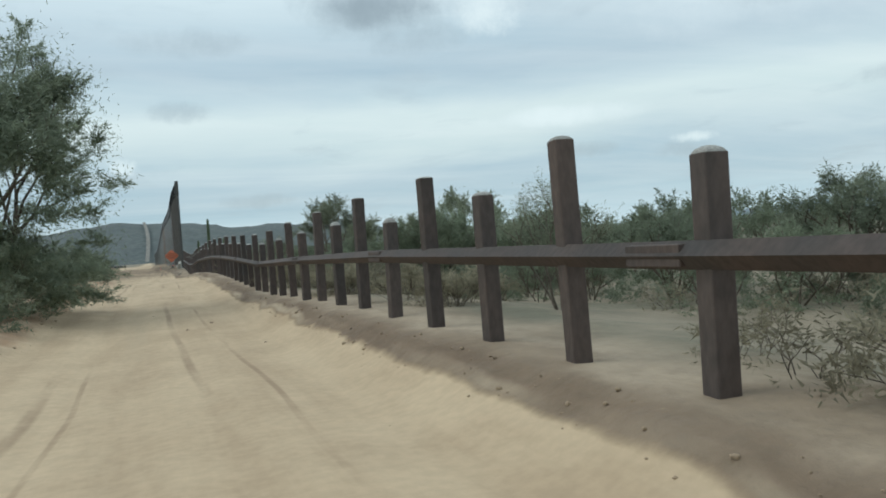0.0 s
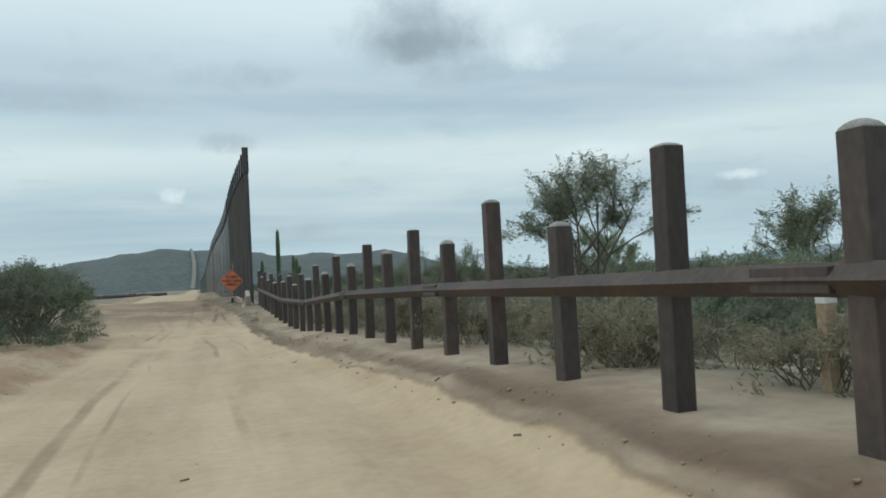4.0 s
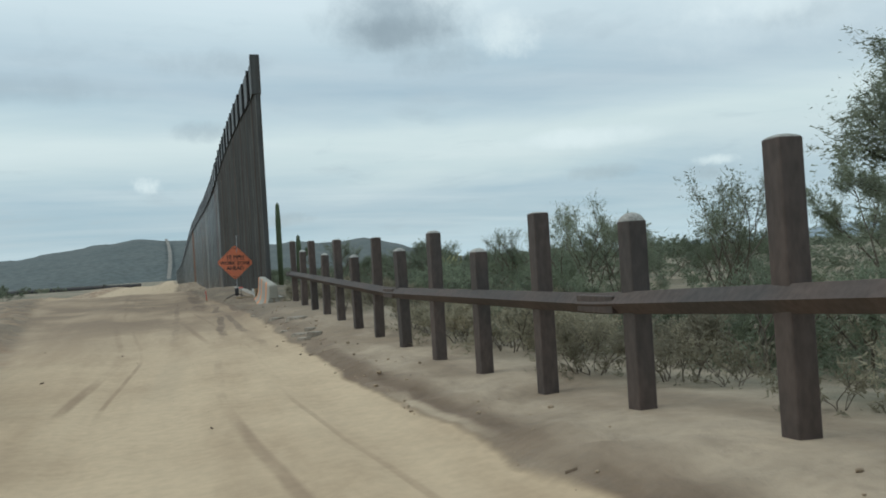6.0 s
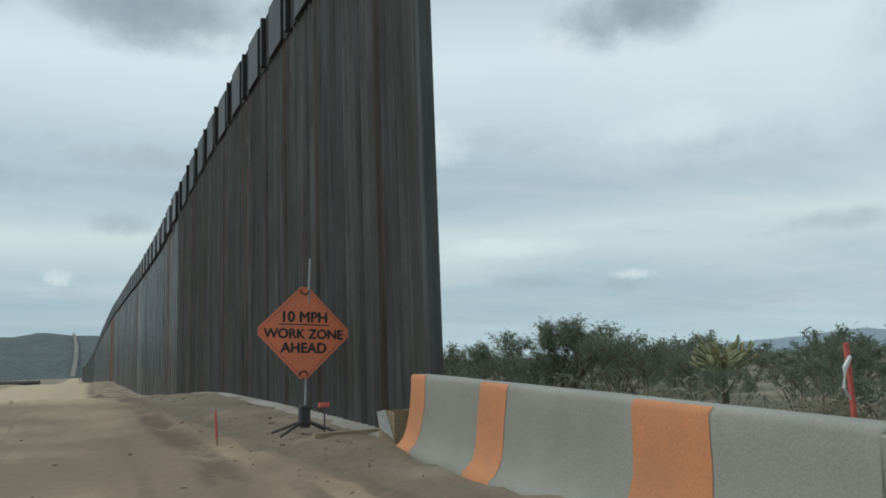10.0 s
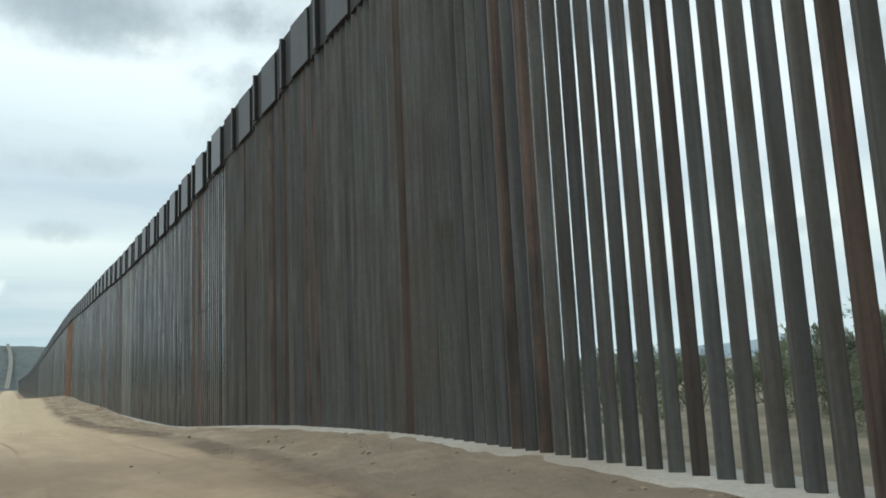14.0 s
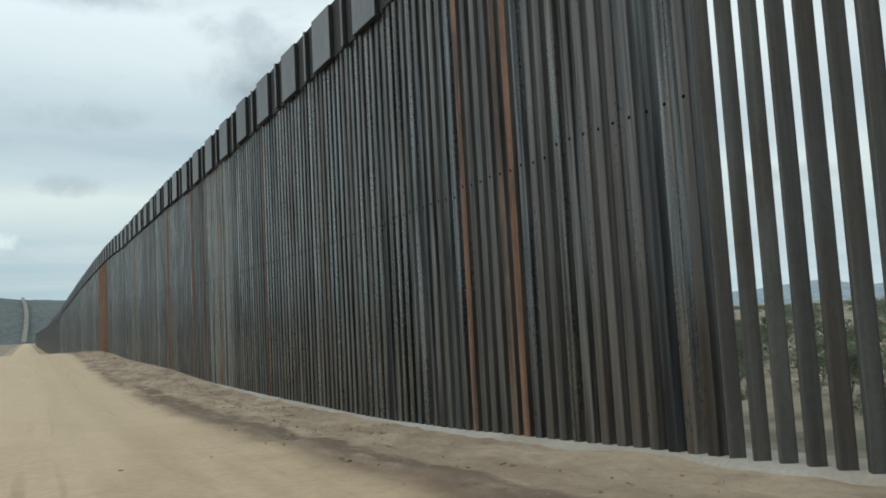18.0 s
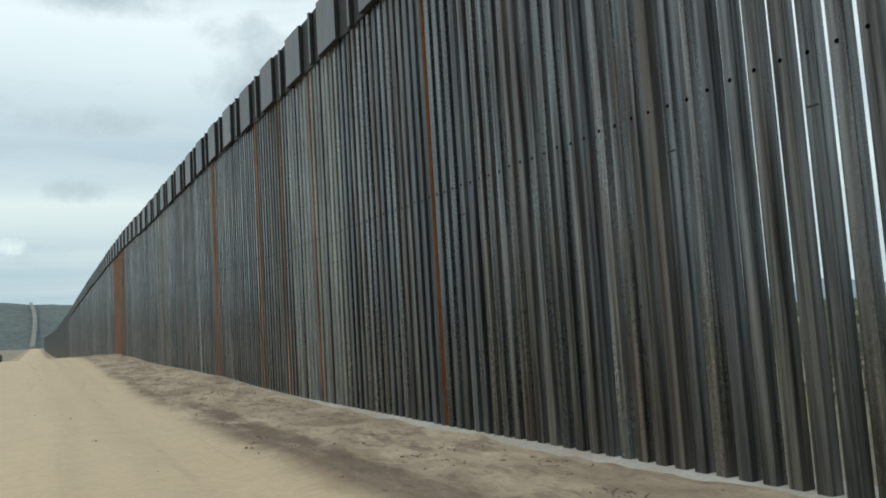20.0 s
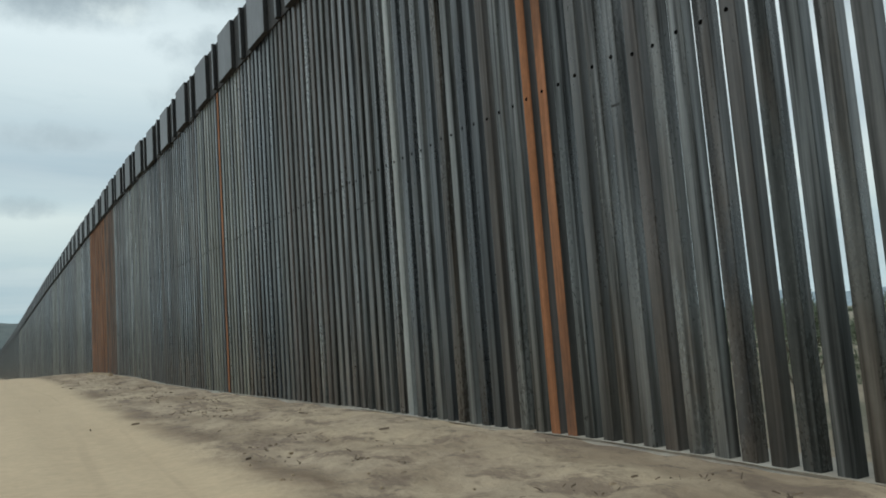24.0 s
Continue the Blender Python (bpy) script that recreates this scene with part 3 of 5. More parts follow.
verge_c = gmix(gmath("MULTIPLY", g_work, grange(gnoise(0.6, 6), 0.36, 0.58, 0.45, 0.92)), verge_c, (0.195, 0.155, 0.112))
verge_c = gmix(grange(gnoise(2.6, 8, (1.2, 0.5, 1), 0.7), 0.48, 0.68, 0.0, 0.4), verge_c, (0.24, 0.185, 0.135))
verge_c = gmix(gmath("MULTIPLY", g_late, grange(gnoise(1.7, 9, (1.1, 0.55, 1), 0.72), 0.50, 0.60, 0.0, 0.8)), verge_c, (0.205, 0.150, 0.110))
verge_c = gmix(gmath("MULTIPLY", g_late, grange(gnoise(6.0, 8, (1, 0.6, 1), 0.7), 0.55, 0.66, 0.0, 0.65)), verge_c, (0.13, 0.098, 0.072))
g_ridge = gmath("MULTIPLY", gmath("MULTIPLY", gmath("MULTIPLY", grange(g_in, -0.20, -0.10), grange(g_sep.outputs[1], 88, 78)), grange(g_in, 0.02, -0.06)), grange(gnoise(0.25, 5, (1, 0.5, 1)), 0.42, 0.60, 0.0, 0.8))
verge_c = gmix(g_ridge, verge_c, (0.50, 0.395, 0.275))
desert_c = gmix(grange(gnoise(0.35, 6), 0.40, 0.62), (0.295, 0.245, 0.178), (0.165, 0.150, 0.104))
g_des = gmath("ADD", grange(g_x, 0.2, 1.4), grange(gmath("SUBTRACT", g_lft, g_x), 1.6, 3.2), True)
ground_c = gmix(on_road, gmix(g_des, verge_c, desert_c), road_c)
# damp dark soil turned up by the work vehicles beside the wall
g_y = g_sep.outputs[1]
for x0, lean, half, ya, yb, amount in ((-2.45, 0.0, 0.34, 95, 150, 0.85), (-2.30, 0.03, 0.13, 86, 97, 0.8), (-1.25, -0.05, 0.14, 90, 100, 0.75), (-1.75, -0.02, 0.10, 84, 94, 0.7), (-3.35, 0.01, 0.10, 86, 104, 0.45)):
    mid = gmath("ADD", gmath("MULTIPLY", gmath("SUBTRACT", g_y, ya), lean), x0)
    d = gmath("ABSOLUTE", gmath("SUBTRACT", gmath("ADD", g_sep.outputs[0], gmath("MULTIPLY", g_edge, 0.7)), mid))
    span_y = gmath("MULTIPLY", grange(g_y, ya - 2, ya + 2), grange(g_y, yb + 3, yb - 3))
    mark = gmath("MULTIPLY", gmath("MULTIPLY", grange(d, half, half * 0.45), span_y), grange(gnoise(0.9, 6, (1.2, 0.5, 1), 0.65), 0.40, 0.55, 0.1, amount))
    ground_c = gmix(mark, ground_c, (0.150, 0.106, 0.074))
g_hsv = gn.new("ShaderNodeHueSaturation")
gl.new(ground_c, g_hsv.inputs["Color"])
gl.new(gmath("ADD", grange(fine_g, 0.25, 0.75, 0.93, 1.07), gmath("MULTIPLY", gmath("SUBTRACT", gnoise(2.2, 7), 0.5), gmath("SUBTRACT", 0.5, gmath("MULTIPLY", on_road, 0.35)))), g_hsv.inputs["Value"])
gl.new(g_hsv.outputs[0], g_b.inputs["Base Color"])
g_bump = gn.new("ShaderNodeBump")
g_bump.inputs["Strength"].default_value, g_bump.inputs["Distance"].default_value = 0.7, 0.08
rough_h = gmath("MULTIPLY", gmath("ADD", gnoise(3.5, 8), gmath("MULTIPLY", gnoise(11.0, 7, (1, 0.7, 1), 0.65), 0.45)), gmath("SUBTRACT", 1.0, gmath("MULTIPLY", on_road, 0.88)))
gl.new(gmath("ADD", rough_h, gmath("MULTIPLY", gnoise(30, 4), 0.03)), g_bump.inputs["Height"])
gl.new(g_bump.outputs[0], g_b.inputs["Normal"])
me.materials.append(M_GROUND)


# ---- mesh helpers ----
def mesh_of(bm, name, mat, smooth=False):
    me = bpy.data.meshes.new(name)
    bm.to_mesh(me)
    bm.free()
    for m in mat if isinstance(mat, (list, tuple)) else (mat,):
        me.materials.append(m)
    if smooth:
        me.shade_smooth()
    return me


def part(name, bm, mat, parent, label="", at=None, smooth=False):
    me = bm if isinstance(bm, bpy.types.Mesh) else mesh_of(bm, name, mat, smooth)
    ob = new(name, me)
    ob.parent = parent
    if at is not None:
        ob.matrix_basis = at
    if label:
        ob["label"] = label
    return ob


def thing(name, x, y, z, label, category, group="", rz=0.0, kind=""):
    ob = new(name)
    ob.matrix_basis = pose(x, y, z, 0, 0, rz)
    ob.empty_display_size = 0.2
    return tagged(ob, label, category, group, kind)


def box(bm, x0, y0, z0, x1, y1, z1, bevel=0.0, mat=0):
    r = bmesh.ops.create_cube(bm, size=1.0)
    vs = r["verts"]
    for v in vs:
        v.co = Vector(((x0 + x1) / 2 + v.co.x * (x1 - x0), (y0 + y1) / 2 + v.co.y * (y1 - y0), (z0 + z1) / 2 + v.co.z * (z1 - z0)))
    fs = {f for v in vs for f in v.link_faces}
    for f in fs:
        f.material_index = mat
    if bevel:
        es = list({e for v in vs for e in v.link_edges})
        bmesh.ops.bevel(bm, geom=es, offset=bevel, segments=1, affect="EDGES")
    return bm


def tube(bm, pts, radii, sides=8, caps=True, twist=0.0, mat=0):
    """A tapered tube along points."""
    rings = []
    for k, p in enumerate(pts):
        p = Vector(p)
        a = Vector(pts[min(k + 1, len(pts) - 1)]) - Vector(pts[max(k - 1, 0)])
        a.normalize()
        u = a.orthogonal().normalized() if abs(a.z) < 0.95 else Vector((1, 0, 0))
        u = (u - a * u.dot(a)).normalized()
        w = a.cross(u)
        rings.append([bm.verts.new(p + (u * math.cos(twist + 2 * math.pi * s / sides) + w * math.sin(twist + 2 * math.pi * s / sides)) * radii[k]) for s in range(sides)])
    for r0, r1 in zip(rings, rings[1:]):
        for s in range(sides):
            f = bm.faces.new((r0[s], r0[(s + 1) % sides], r1[(s + 1) % sides], r1[s]))
            f.material_index = mat
    if caps:
        for r, flip in ((rings[0], True), (rings[-1], False)):
            f = bm.faces.new(r[::-1] if flip else r)
            f.material_index = mat
    return bm


# ---- far hills ----
def ridge(name, label, dist, stops, seed, depth, mat):
    bm = bmesh.new()
    rows = []
    a0, a1 = stops[0][0], stops[-1][0]
    n = int((a1 - a0) / 0.35)
    for k in range(n + 1):
        az = a0 + (a1 - a0) * k / n
        el = knots(az, stops) + 0.07 * rnd(az, 0, 0.7, seed) + 0.035 * rnd(az, 0, 2.3, seed + 4)
        h = dist * math.tan(radians(max(el, 0.02)))
        col = []
        for j, (dr, hh) in enumerate(((0, -0.05), (0.12, 0.16), (0.32, 0.45), (0.55, 0.72), (0.80, 0.93), (1.0, 1.0), (1.5, 0.3))):
            d = dist + depth * (dr - 1.0)
            bump = 0.10 * rnd(az * 0.6, j * 1.7, 0.9, seed) * (1 if 0 < j < 5 else 0)
            col.append(bm.verts.new((math.sin(radians(az)) * d - 3, math.cos(radians(az)) * d + 60, h * (hh + bump))))
        rows.append(col)
    for c0, c1 in zip(rows, rows[1:]):
        for j in range(6):
            bm.faces.new((c0[j], c1[j], c1[j + 1], c0[j + 1]))
    ob = new(name, mesh_of(bm, name, mat, True))
    return tagged(ob, label, "hills", kind="structure")


ridge("backdrop_hills", "low dark scrub-covered desert hills on the horizon", 2600,
      ((-75, 0.9), (-50, 1.4), (-30, 1.2), (-18, 1.5), (-9.3, 1.95), (-7.2, 2.3), (-4.9, 2.6), (-2.4, 2.93), (0.1, 2.75), (3.2, 2.62), (5.1, 2.15), (7.1, 2.12), (8.2, 2.3), (10.2, 2.03), (11.8, 2.05), (13.5, 2.24), (15.6, 1.67), (17.5, 1.1), (20, 0.5), (26, 0.25), (40, 0.2)), 2.0, 900, M_HILL)
# distance haze is put into the mountains' pale blue colour
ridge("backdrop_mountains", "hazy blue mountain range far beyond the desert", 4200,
      ((22, 0.2), (30, 0.25), (36, 0.4), (44, 0.75), (49, 1.05), (53, 1.4), (56, 0.9), (62, 1.2), (70, 1.1), (85, 0.8), (100, 0.6)), 7.0, 600, material("hazed_mountain_rock", (0.27, 0.33, 0.37), (0.24, 0.30, 0.345), 1, 0, 0.01, 0.05, 0))

# pale track climbing the far hill in line with the road
bm = bmesh.new()
strip = []
for k in range(17):
    f = k / 16
    y = 1700 + 900 * f + 60
    z = 2600 * math.tan(radians(2.75)) * knots(f, ((0, 0.0), (0.12, 0.17), (0.32, 0.46), (0.55, 0.73), (0.80, 0.94), (1.0, 1.0)))
    strip.append((bm.verts.new((-15 + 5 * math.sin(f * 5), y - 12, z + 5)), bm.verts.new((-7 + 5 * math.sin(f * 5), y - 12, z + 5))))
for a, b in zip(strip, strip[1:]):
    bm.faces.new((a[0], a[1], b[1], b[0]))
far_road = new("road_far", mesh_of(bm, "road_far", M_FARROAD, True))
tagged(far_road, "pale dirt track climbing a far hill", "road", kind="structure")


# ---- vehicle barrier of square posts with one rail ----
FENCE_X, LAST_Y, GAP = -0.075, 90.29, 1.564


def square_rings(bm, rings):
    """Rounded square sections, one above the other: (height, half width, corner radius)."""
    loops = []
    for z, h, c in rings:
        loop = []
        for k in range(4):
            a = math.pi / 4 + k * math.pi / 2
            cx, cy = math.copysign(h - c, math.cos(a)), math.copysign(h - c, math.sin(a))
            for q in (-1, 0, 1):
                loop.append(bm.verts.new((cx + c * math.cos(a + q * math.pi / 4), cy + c * math.sin(a + q * math.pi / 4), z)))
        loops.append(loop)
    for lo, hi in zip(loops, loops[1:]):
        for k in range(12):
            bm.faces.new((lo[k], lo[(k + 1) % 12], hi[(k + 1) % 12], hi[k]))
    bm.faces.new(loops[-1])
    return bm


def post_mesh(height, seed):
    return mesh_of(square_rings(bmesh.new(), [(-0.5, 0.078, 0.012), (height - 0.004, 0.078, 0.012), (height, 0.074, 0.012)]), "tube", M_POST)


def cap_mesh(seed):
    r = random.Random(seed)
    top = 0.045 + r.uniform(0, 0.015)
    return mesh_of(square_rings(bmesh.new(), [(-0.01, 0.073, 0.012), (0.008, 0.073, 0.016), (top * 0.6, 0.060, 0.026), (top * 0.9, 0.038, 0.026), (top, 0.016, 0.012)]), "cap", M_CAP, True)


POSTS = {tall: [post_mesh(1.66 if tall else 1.35, s) for s in range(2)] for tall in (0, 1)}
CAPS = [cap_mesh(s) for s in range(4)]
rs = random.Random(5)
LIFT = {4: -0.12, 24: 0.13, 26: -0.08, 30: 0.07, 36: 0.04, 40: 0.07, 42: -0.02, 44: -0.02, 46: 0.05, 47: 0.03}  # posts set higher or deeper than the rest
for n in range(-8, 48):
    y = LAST_Y - (47 - n) * GAP
    tall = n % 2
    p = thing("fence_post", FENCE_X, y, knots(y, LINE_Z) + LIFT.get(n, 0.0) + rs.uniform(-0.012, 0.018), ("tall" if tall else "short") + " rusted square steel post with rounded concrete cap", "post", "posts of the vehicle barrier", rs.uniform(-5, 5))
    p.rotation_euler = (radians(rs.uniform(-0.8, 0.8)), radians(rs.uniform(-0.9, 0.9)), p.rotation_euler.z)
    body = part("tube", POSTS[tall][rs.randrange(2)], None, p)
    c = part("cap", CAPS[rs.randrange(4)], None, p, "pale domed concrete cap", Matrix.Translation((0, 0, 1.66 if tall else 1.35)) @ Matrix.Diagonal((1, 1, rs.uniform(0.25, 0.7) if tall else rs.uniform(0.7, 1.15), 1)))

rail_ys = [LAST_Y + 0.42] + [79.75 - GAP * 4 * k for k in range(13)]
for a, b in zip(rail_ys, rail_ys[1:]):
    za, zb = knots(a, LINE_Z) + 0.80, knots(b, LINE_Z) + 0.80
    d = Vector((0, b - a, zb - za))
    rail = thing("fence_rail", FENCE_X - 0.07, a, za, "rusted square steel rail joining the barrier posts", "rail", "rails of the vehicle barrier")
    bm = bmesh.new()
    mid = [(0, 0, 0), (d * 0.5).to_tuple(), d.to_tuple()]
    tube(bm, mid, [0.084] * 3, 4, twist=math.pi / 4)
    part("beam", bm, M_POST, rail)
    bm = bmesh.new()
    box(bm, -0.066, -0.27, -0.067, 0.066, 0.27, 0.067, 0.006)
    part("joint_sleeve", bm, M_POST, rail, at=Matrix.Translation((0, -0.02, 0)))


# ---- steel bollard wall ----
WALL_Y0, WALL_H, TURN_Y = 97.20, 8.82, 123.29
S1, S2 = 0.2868, 0.2715
BOL = 0.152


def bollard_mesh(name, mat, turned, height, side=None, flank=False):
    bm = bmesh.new()
    h, c = BOL / 2, 0.014
    prof = []
    for cx, cy, a0 in ((h - c, -h + c, -90), (h - c, h - c, 0), (-h + c, h - c, 90), (-h + c, -h + c, 180)):
        prof += [(cx + c * math.cos(radians(a0 + q)), cy + c * math.sin(radians(a0 + q))) for q in (0, 30, 60, 90)]
    m = len(prof)
    if turned:
        k = math.sqrt(0.5)
        prof = [((x - y) * k, (x + y) * k) for x, y in prof]
    rings = [[bm.verts.new((x, y, z)) for x, y in prof] for z in (-0.6, height)]
    for s in range(m):
        bm.faces.new((rings[0][s], rings[0][(s + 1) % m], rings[1][(s + 1) % m], rings[1][s]))
    bm.faces.new(rings[1])
    bm.normal_update()
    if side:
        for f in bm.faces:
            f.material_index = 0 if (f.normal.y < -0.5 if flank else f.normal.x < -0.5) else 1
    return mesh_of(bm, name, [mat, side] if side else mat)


# bright: pale steel on the near face, light mill scale on the rest
KINDS = {"dark": M_RUST, "grey": M_STEEL, "orange": M_ORANGE, "brown": M_BROWN, "rusty": M_RUSTY, "pale": M_PALE, "navy": M_NAVY, "flank": M_ORANGE, "light": M_LIGHT, "bright": M_PALE}
# orange and rusty: brown sides put the gaps' shade into the colour
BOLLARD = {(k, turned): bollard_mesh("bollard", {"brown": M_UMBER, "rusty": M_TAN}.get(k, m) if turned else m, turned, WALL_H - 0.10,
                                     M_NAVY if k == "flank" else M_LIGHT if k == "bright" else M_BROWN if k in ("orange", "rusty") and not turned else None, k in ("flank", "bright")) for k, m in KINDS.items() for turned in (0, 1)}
# hole drawn as a proud black plug, its inner shade put into colour
bm = bmesh.new()
tube(bm, [(0.02, 0, 0), (-0.0025, 0, 0)], [0.021, 0.021], 8)
HOLE = mesh_of(bm, "bolt_hole", M_HOLE)


bm = bmesh.new()
box(bm, -0.0785, -0.058, -0.011, -0.070, 0.058, 0.011, 0.003)
BAND = mesh_of(bm, "weld_mark", M_EDGE)
bm = bmesh.new()
box(bm, -0.062, -0.0785, -0.010, 0.062, -0.070, 0.010, 0.003)
SIDE_BAND = mesh_of(bm, "weld_mark", M_EDGE)
bm = bmesh.new()
box(bm, -0.050, -0.0785, -0.026, 0.056, -0.070, 0.022, 0.003)
SIDE_PATCH = mesh_of(bm, "weld_patch", M_DARKPLATE)


def plate_mesh(name, w, d, h, face):
    """Anti-climb plate: a folded sheet box standing proud of the bollards, its top corner rounded."""
    bm = bmesh.new()
    box(bm, -d, 0, -h, 0.0, w, 0, 0.012)
    for v in bm.verts:
        if v.co.z > -0.05 and v.co.y < 0.05:
            v.co.z -= 0.03
    # sides and underside get the dark steel: their shade put into colour
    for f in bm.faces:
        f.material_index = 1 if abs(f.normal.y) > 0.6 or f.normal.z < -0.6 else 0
    return mesh_of(bm, name, [face, M_EDGE])


PLATE_H = 1.22
WIDE = [plate_mesh("wide_plate", 1.14, d, PLATE_H, m) for m, d in ((M_PLATE, 0.10), (M_DARKPLATE, 0.05))]
NARROW = [plate_mesh("narrow_plate", 0.13, 0.10, PLATE_H, m) for m in (M_PLATE, M_DARKPLATE)]
# dark sheet over the bollard tops; the recess's shade is its colour
bm = bmesh.new()
box(bm, -0.03, 0, -PLATE_H + 0.01, 0.0, 2.40, 0.02, 0.006)
BACK = mesh_of(bm, "back_plate", M_EDGE)

SPOT = [(101.93, "brown"), (104.23, "rusty"), (105.95, "brown"), (108.24, "rusty"), (108.82, "rusty"), (115.70, "rusty"), (116.27, "rusty"), (118.85, "rusty"), (121.15, "brown"), (125.83, "brown"), (126.65, "rusty"), (126.92, "rusty"), (128.0, "rusty"),
        (139.54, "flank"), (145.38, "flank"), (147.82, "rusty"), (150.27, "orange"), (156.24, "orange"), (156.51, "orange"), (159.77, "pale"), (169.27, "orange")]
rw = random.Random(21)
PANEL1, PANEL2 = 8, 9


def wall_panel(y0, n, pitch, turned, split=True):
    ym = y0 + n * pitch / 2
    z = knots(ym, LINE_Z)
    z0 = z - 0.0
    p = thing("wall_panel", 0, y0, z0, ("dark rusted steel bollard wall panel with plate on top" if turned else "grey weathered steel bollard wall panel with plate on top"), "wall panel", "panels of the border wall", kind="")
    mood = ("brown" if y0 < 127.5 else rw.choice(("grey", "grey", "navy")) if y0 < 137 else "navy" if y0 < 142.7 else "light" if y0 < 147.6 else rw.choice(("brown", "navy")) if y0 < 157
            else rw.choice(("grey", "grey", "navy", "brown", "light")))
    for k in range(n):
        y = y0 + (k + 0.5) * pitch
        kind = "dark" if turned else ("grey" if rw.random() < (0.25 if y0 < 127.5 else 0.15 if mood == "light" else 0.4) else mood)
        if turned and rw.random() < 0.05:
            kind = "brown"
        if not turned and rw.random() < 0.10:
            kind = rw.choice(("brown", "navy", "brown"))
        for sy, sk in SPOT:
            if abs(sy - y) <= pitch * 0.5 and kind != "orange":
                kind = sk
        if kind == "light" and y < 143.4:
            kind = "navy"
        if kind == "light" and 142.7 < y < 147.6 and rw.random() < 0.75:
            kind = "bright"
        if 187.6 < y < 196.5:
            kind = "rusty" if rw.random() < 0.75 else "orange"
        if split:
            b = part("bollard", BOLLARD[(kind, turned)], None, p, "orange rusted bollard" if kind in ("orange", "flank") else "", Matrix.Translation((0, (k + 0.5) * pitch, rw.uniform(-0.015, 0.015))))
            if not turned and y < 180:
                part("bolt_hole", HOLE, None, b, "", pose(-BOL / 2, rw.uniform(-0.01, 0.01), 3.68, 0, 0, 0))
            if not turned and 132 < y < 172 and rw.random() < (0.6 if 145.8 < y < 149.5 else 0.07) and kind != "bright":
                part("weld_mark", BAND, None, b, "dark weld mark", Matrix.Translation((0, 0, 3.22 + rw.uniform(-0.02, 0.02))))
            if kind == "bright" and y < 145.3:
                part("weld_mark", SIDE_BAND, None, b, "dark weld mark", Matrix.Translation((0, 0, 3.52 + rw.uniform(-0.02, 0.02))))
                part("weld_patch", SIDE_PATCH, None, b, "dark ground-down weld patch", Matrix.Translation((0, 0, 3.06 + rw.uniform(-0.02, 0.02))))
    w = n * pitch
    top = Matrix.Translation((-0.109, 0.14 + rw.uniform(-0.03, 0.03), WALL_H + rw.uniform(-0.03, 0.03)))
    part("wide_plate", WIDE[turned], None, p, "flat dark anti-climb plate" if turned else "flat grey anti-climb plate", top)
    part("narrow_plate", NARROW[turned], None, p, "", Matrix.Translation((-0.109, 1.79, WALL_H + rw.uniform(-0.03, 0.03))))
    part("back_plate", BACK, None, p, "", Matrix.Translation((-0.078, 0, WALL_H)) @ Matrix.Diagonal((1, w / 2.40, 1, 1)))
    return p


y = WALL_Y0
while y < TURN_Y - 0.5:
    n = min(PANEL1, round((TURN_Y - y) / S1))
    n = 11 if round((TURN_Y - y) / S1) == 11 else n
    wall_panel(y, n, S1, 1)
    y += n * S1
y = 156.24 - S2 * 121.5
while y < 290:
    wall_panel(y, PANEL2, S2, 0)
    y += PANEL2 * S2
# the rest of the wall, far down the line, one joined mesh per stretch
FAR_MATS = [M_NAVY, M_STEEL, M_ORANGE, M_BROWN, M_PLATE, M_EDGE]
def far_panel(z0, y0):
    """Nine far bollards with their plates, joined."""
    bm = bmesh.new()
    tone = rw.choice((0, 0, 1, 1, 1, 3, 1))
    for k in range(9):
        yy = (k + 0.5) * S2
        dz = knots(y0 + yy, LINE_Z) - z0
        box(bm, -0.076, yy - 0.076, -0.8 + dz, 0.076, yy + 0.076, WALL_H - 0.1 + dz, 0, tone if rw.random() < 0.8 else rw.choice((0, 1, 1, 3)))
    for a, b, x0, x1, mt in ((0.1, 1.24, -0.20, 0.0, 4), (1.8, 1.94, -0.20, 0.0, 4), (0.0, 2.44, -0.105, -0.08, 5)):
        box(bm, x0, a, WALL_H - PLATE_H + dz, x1, b, WALL_H + dz - (-0.02 if mt == 5 else 0), 0, mt)
    bm.normal_update()
    # far plates' ends and recess sheet carry their shade as dark colour
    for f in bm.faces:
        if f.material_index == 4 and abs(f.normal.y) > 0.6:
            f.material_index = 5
    return bm


far = thing("far_wall", 0, y, knots(y, LINE_Z), "long far run of grey steel bollard wall", "wall", kind="stuff")
y_far, z_far = y, knots(y, LINE_Z)
while y < 760:
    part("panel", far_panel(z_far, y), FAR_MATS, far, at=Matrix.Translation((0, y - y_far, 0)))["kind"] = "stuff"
    y += 9 * S2

# end frame of the wall
end = thing("wall_end_post", 0, WALL_Y0 + 0.04, knots(WALL_Y0, LINE_Z), "dark steel end post closing the bollard wall", "post")
bm = bmesh.new()
box(bm, -0.09, -0.10, -0.5, 0.09, 0.03, WALL_H - 0.02, 0.01)
part("post", bm, M_RUST, end)
bm = bmesh.new()
box(bm, -0.22, -0.13, WALL_H - 1.3, 0.12, 0.12, WALL_H + 0.16, 0.012)
part("head_plate", bm, M_RUST, end)

# footing strip along the wall
verts, faces = [], []
fy = [WALL_Y0 - 0.3 + 0.5 * k for k in range(215)]
prof = ((-0.40, -0.12), (-0.33, 0.015), (-0.12, 0.04), (0.5, 0.04), (0.62, -0.2))
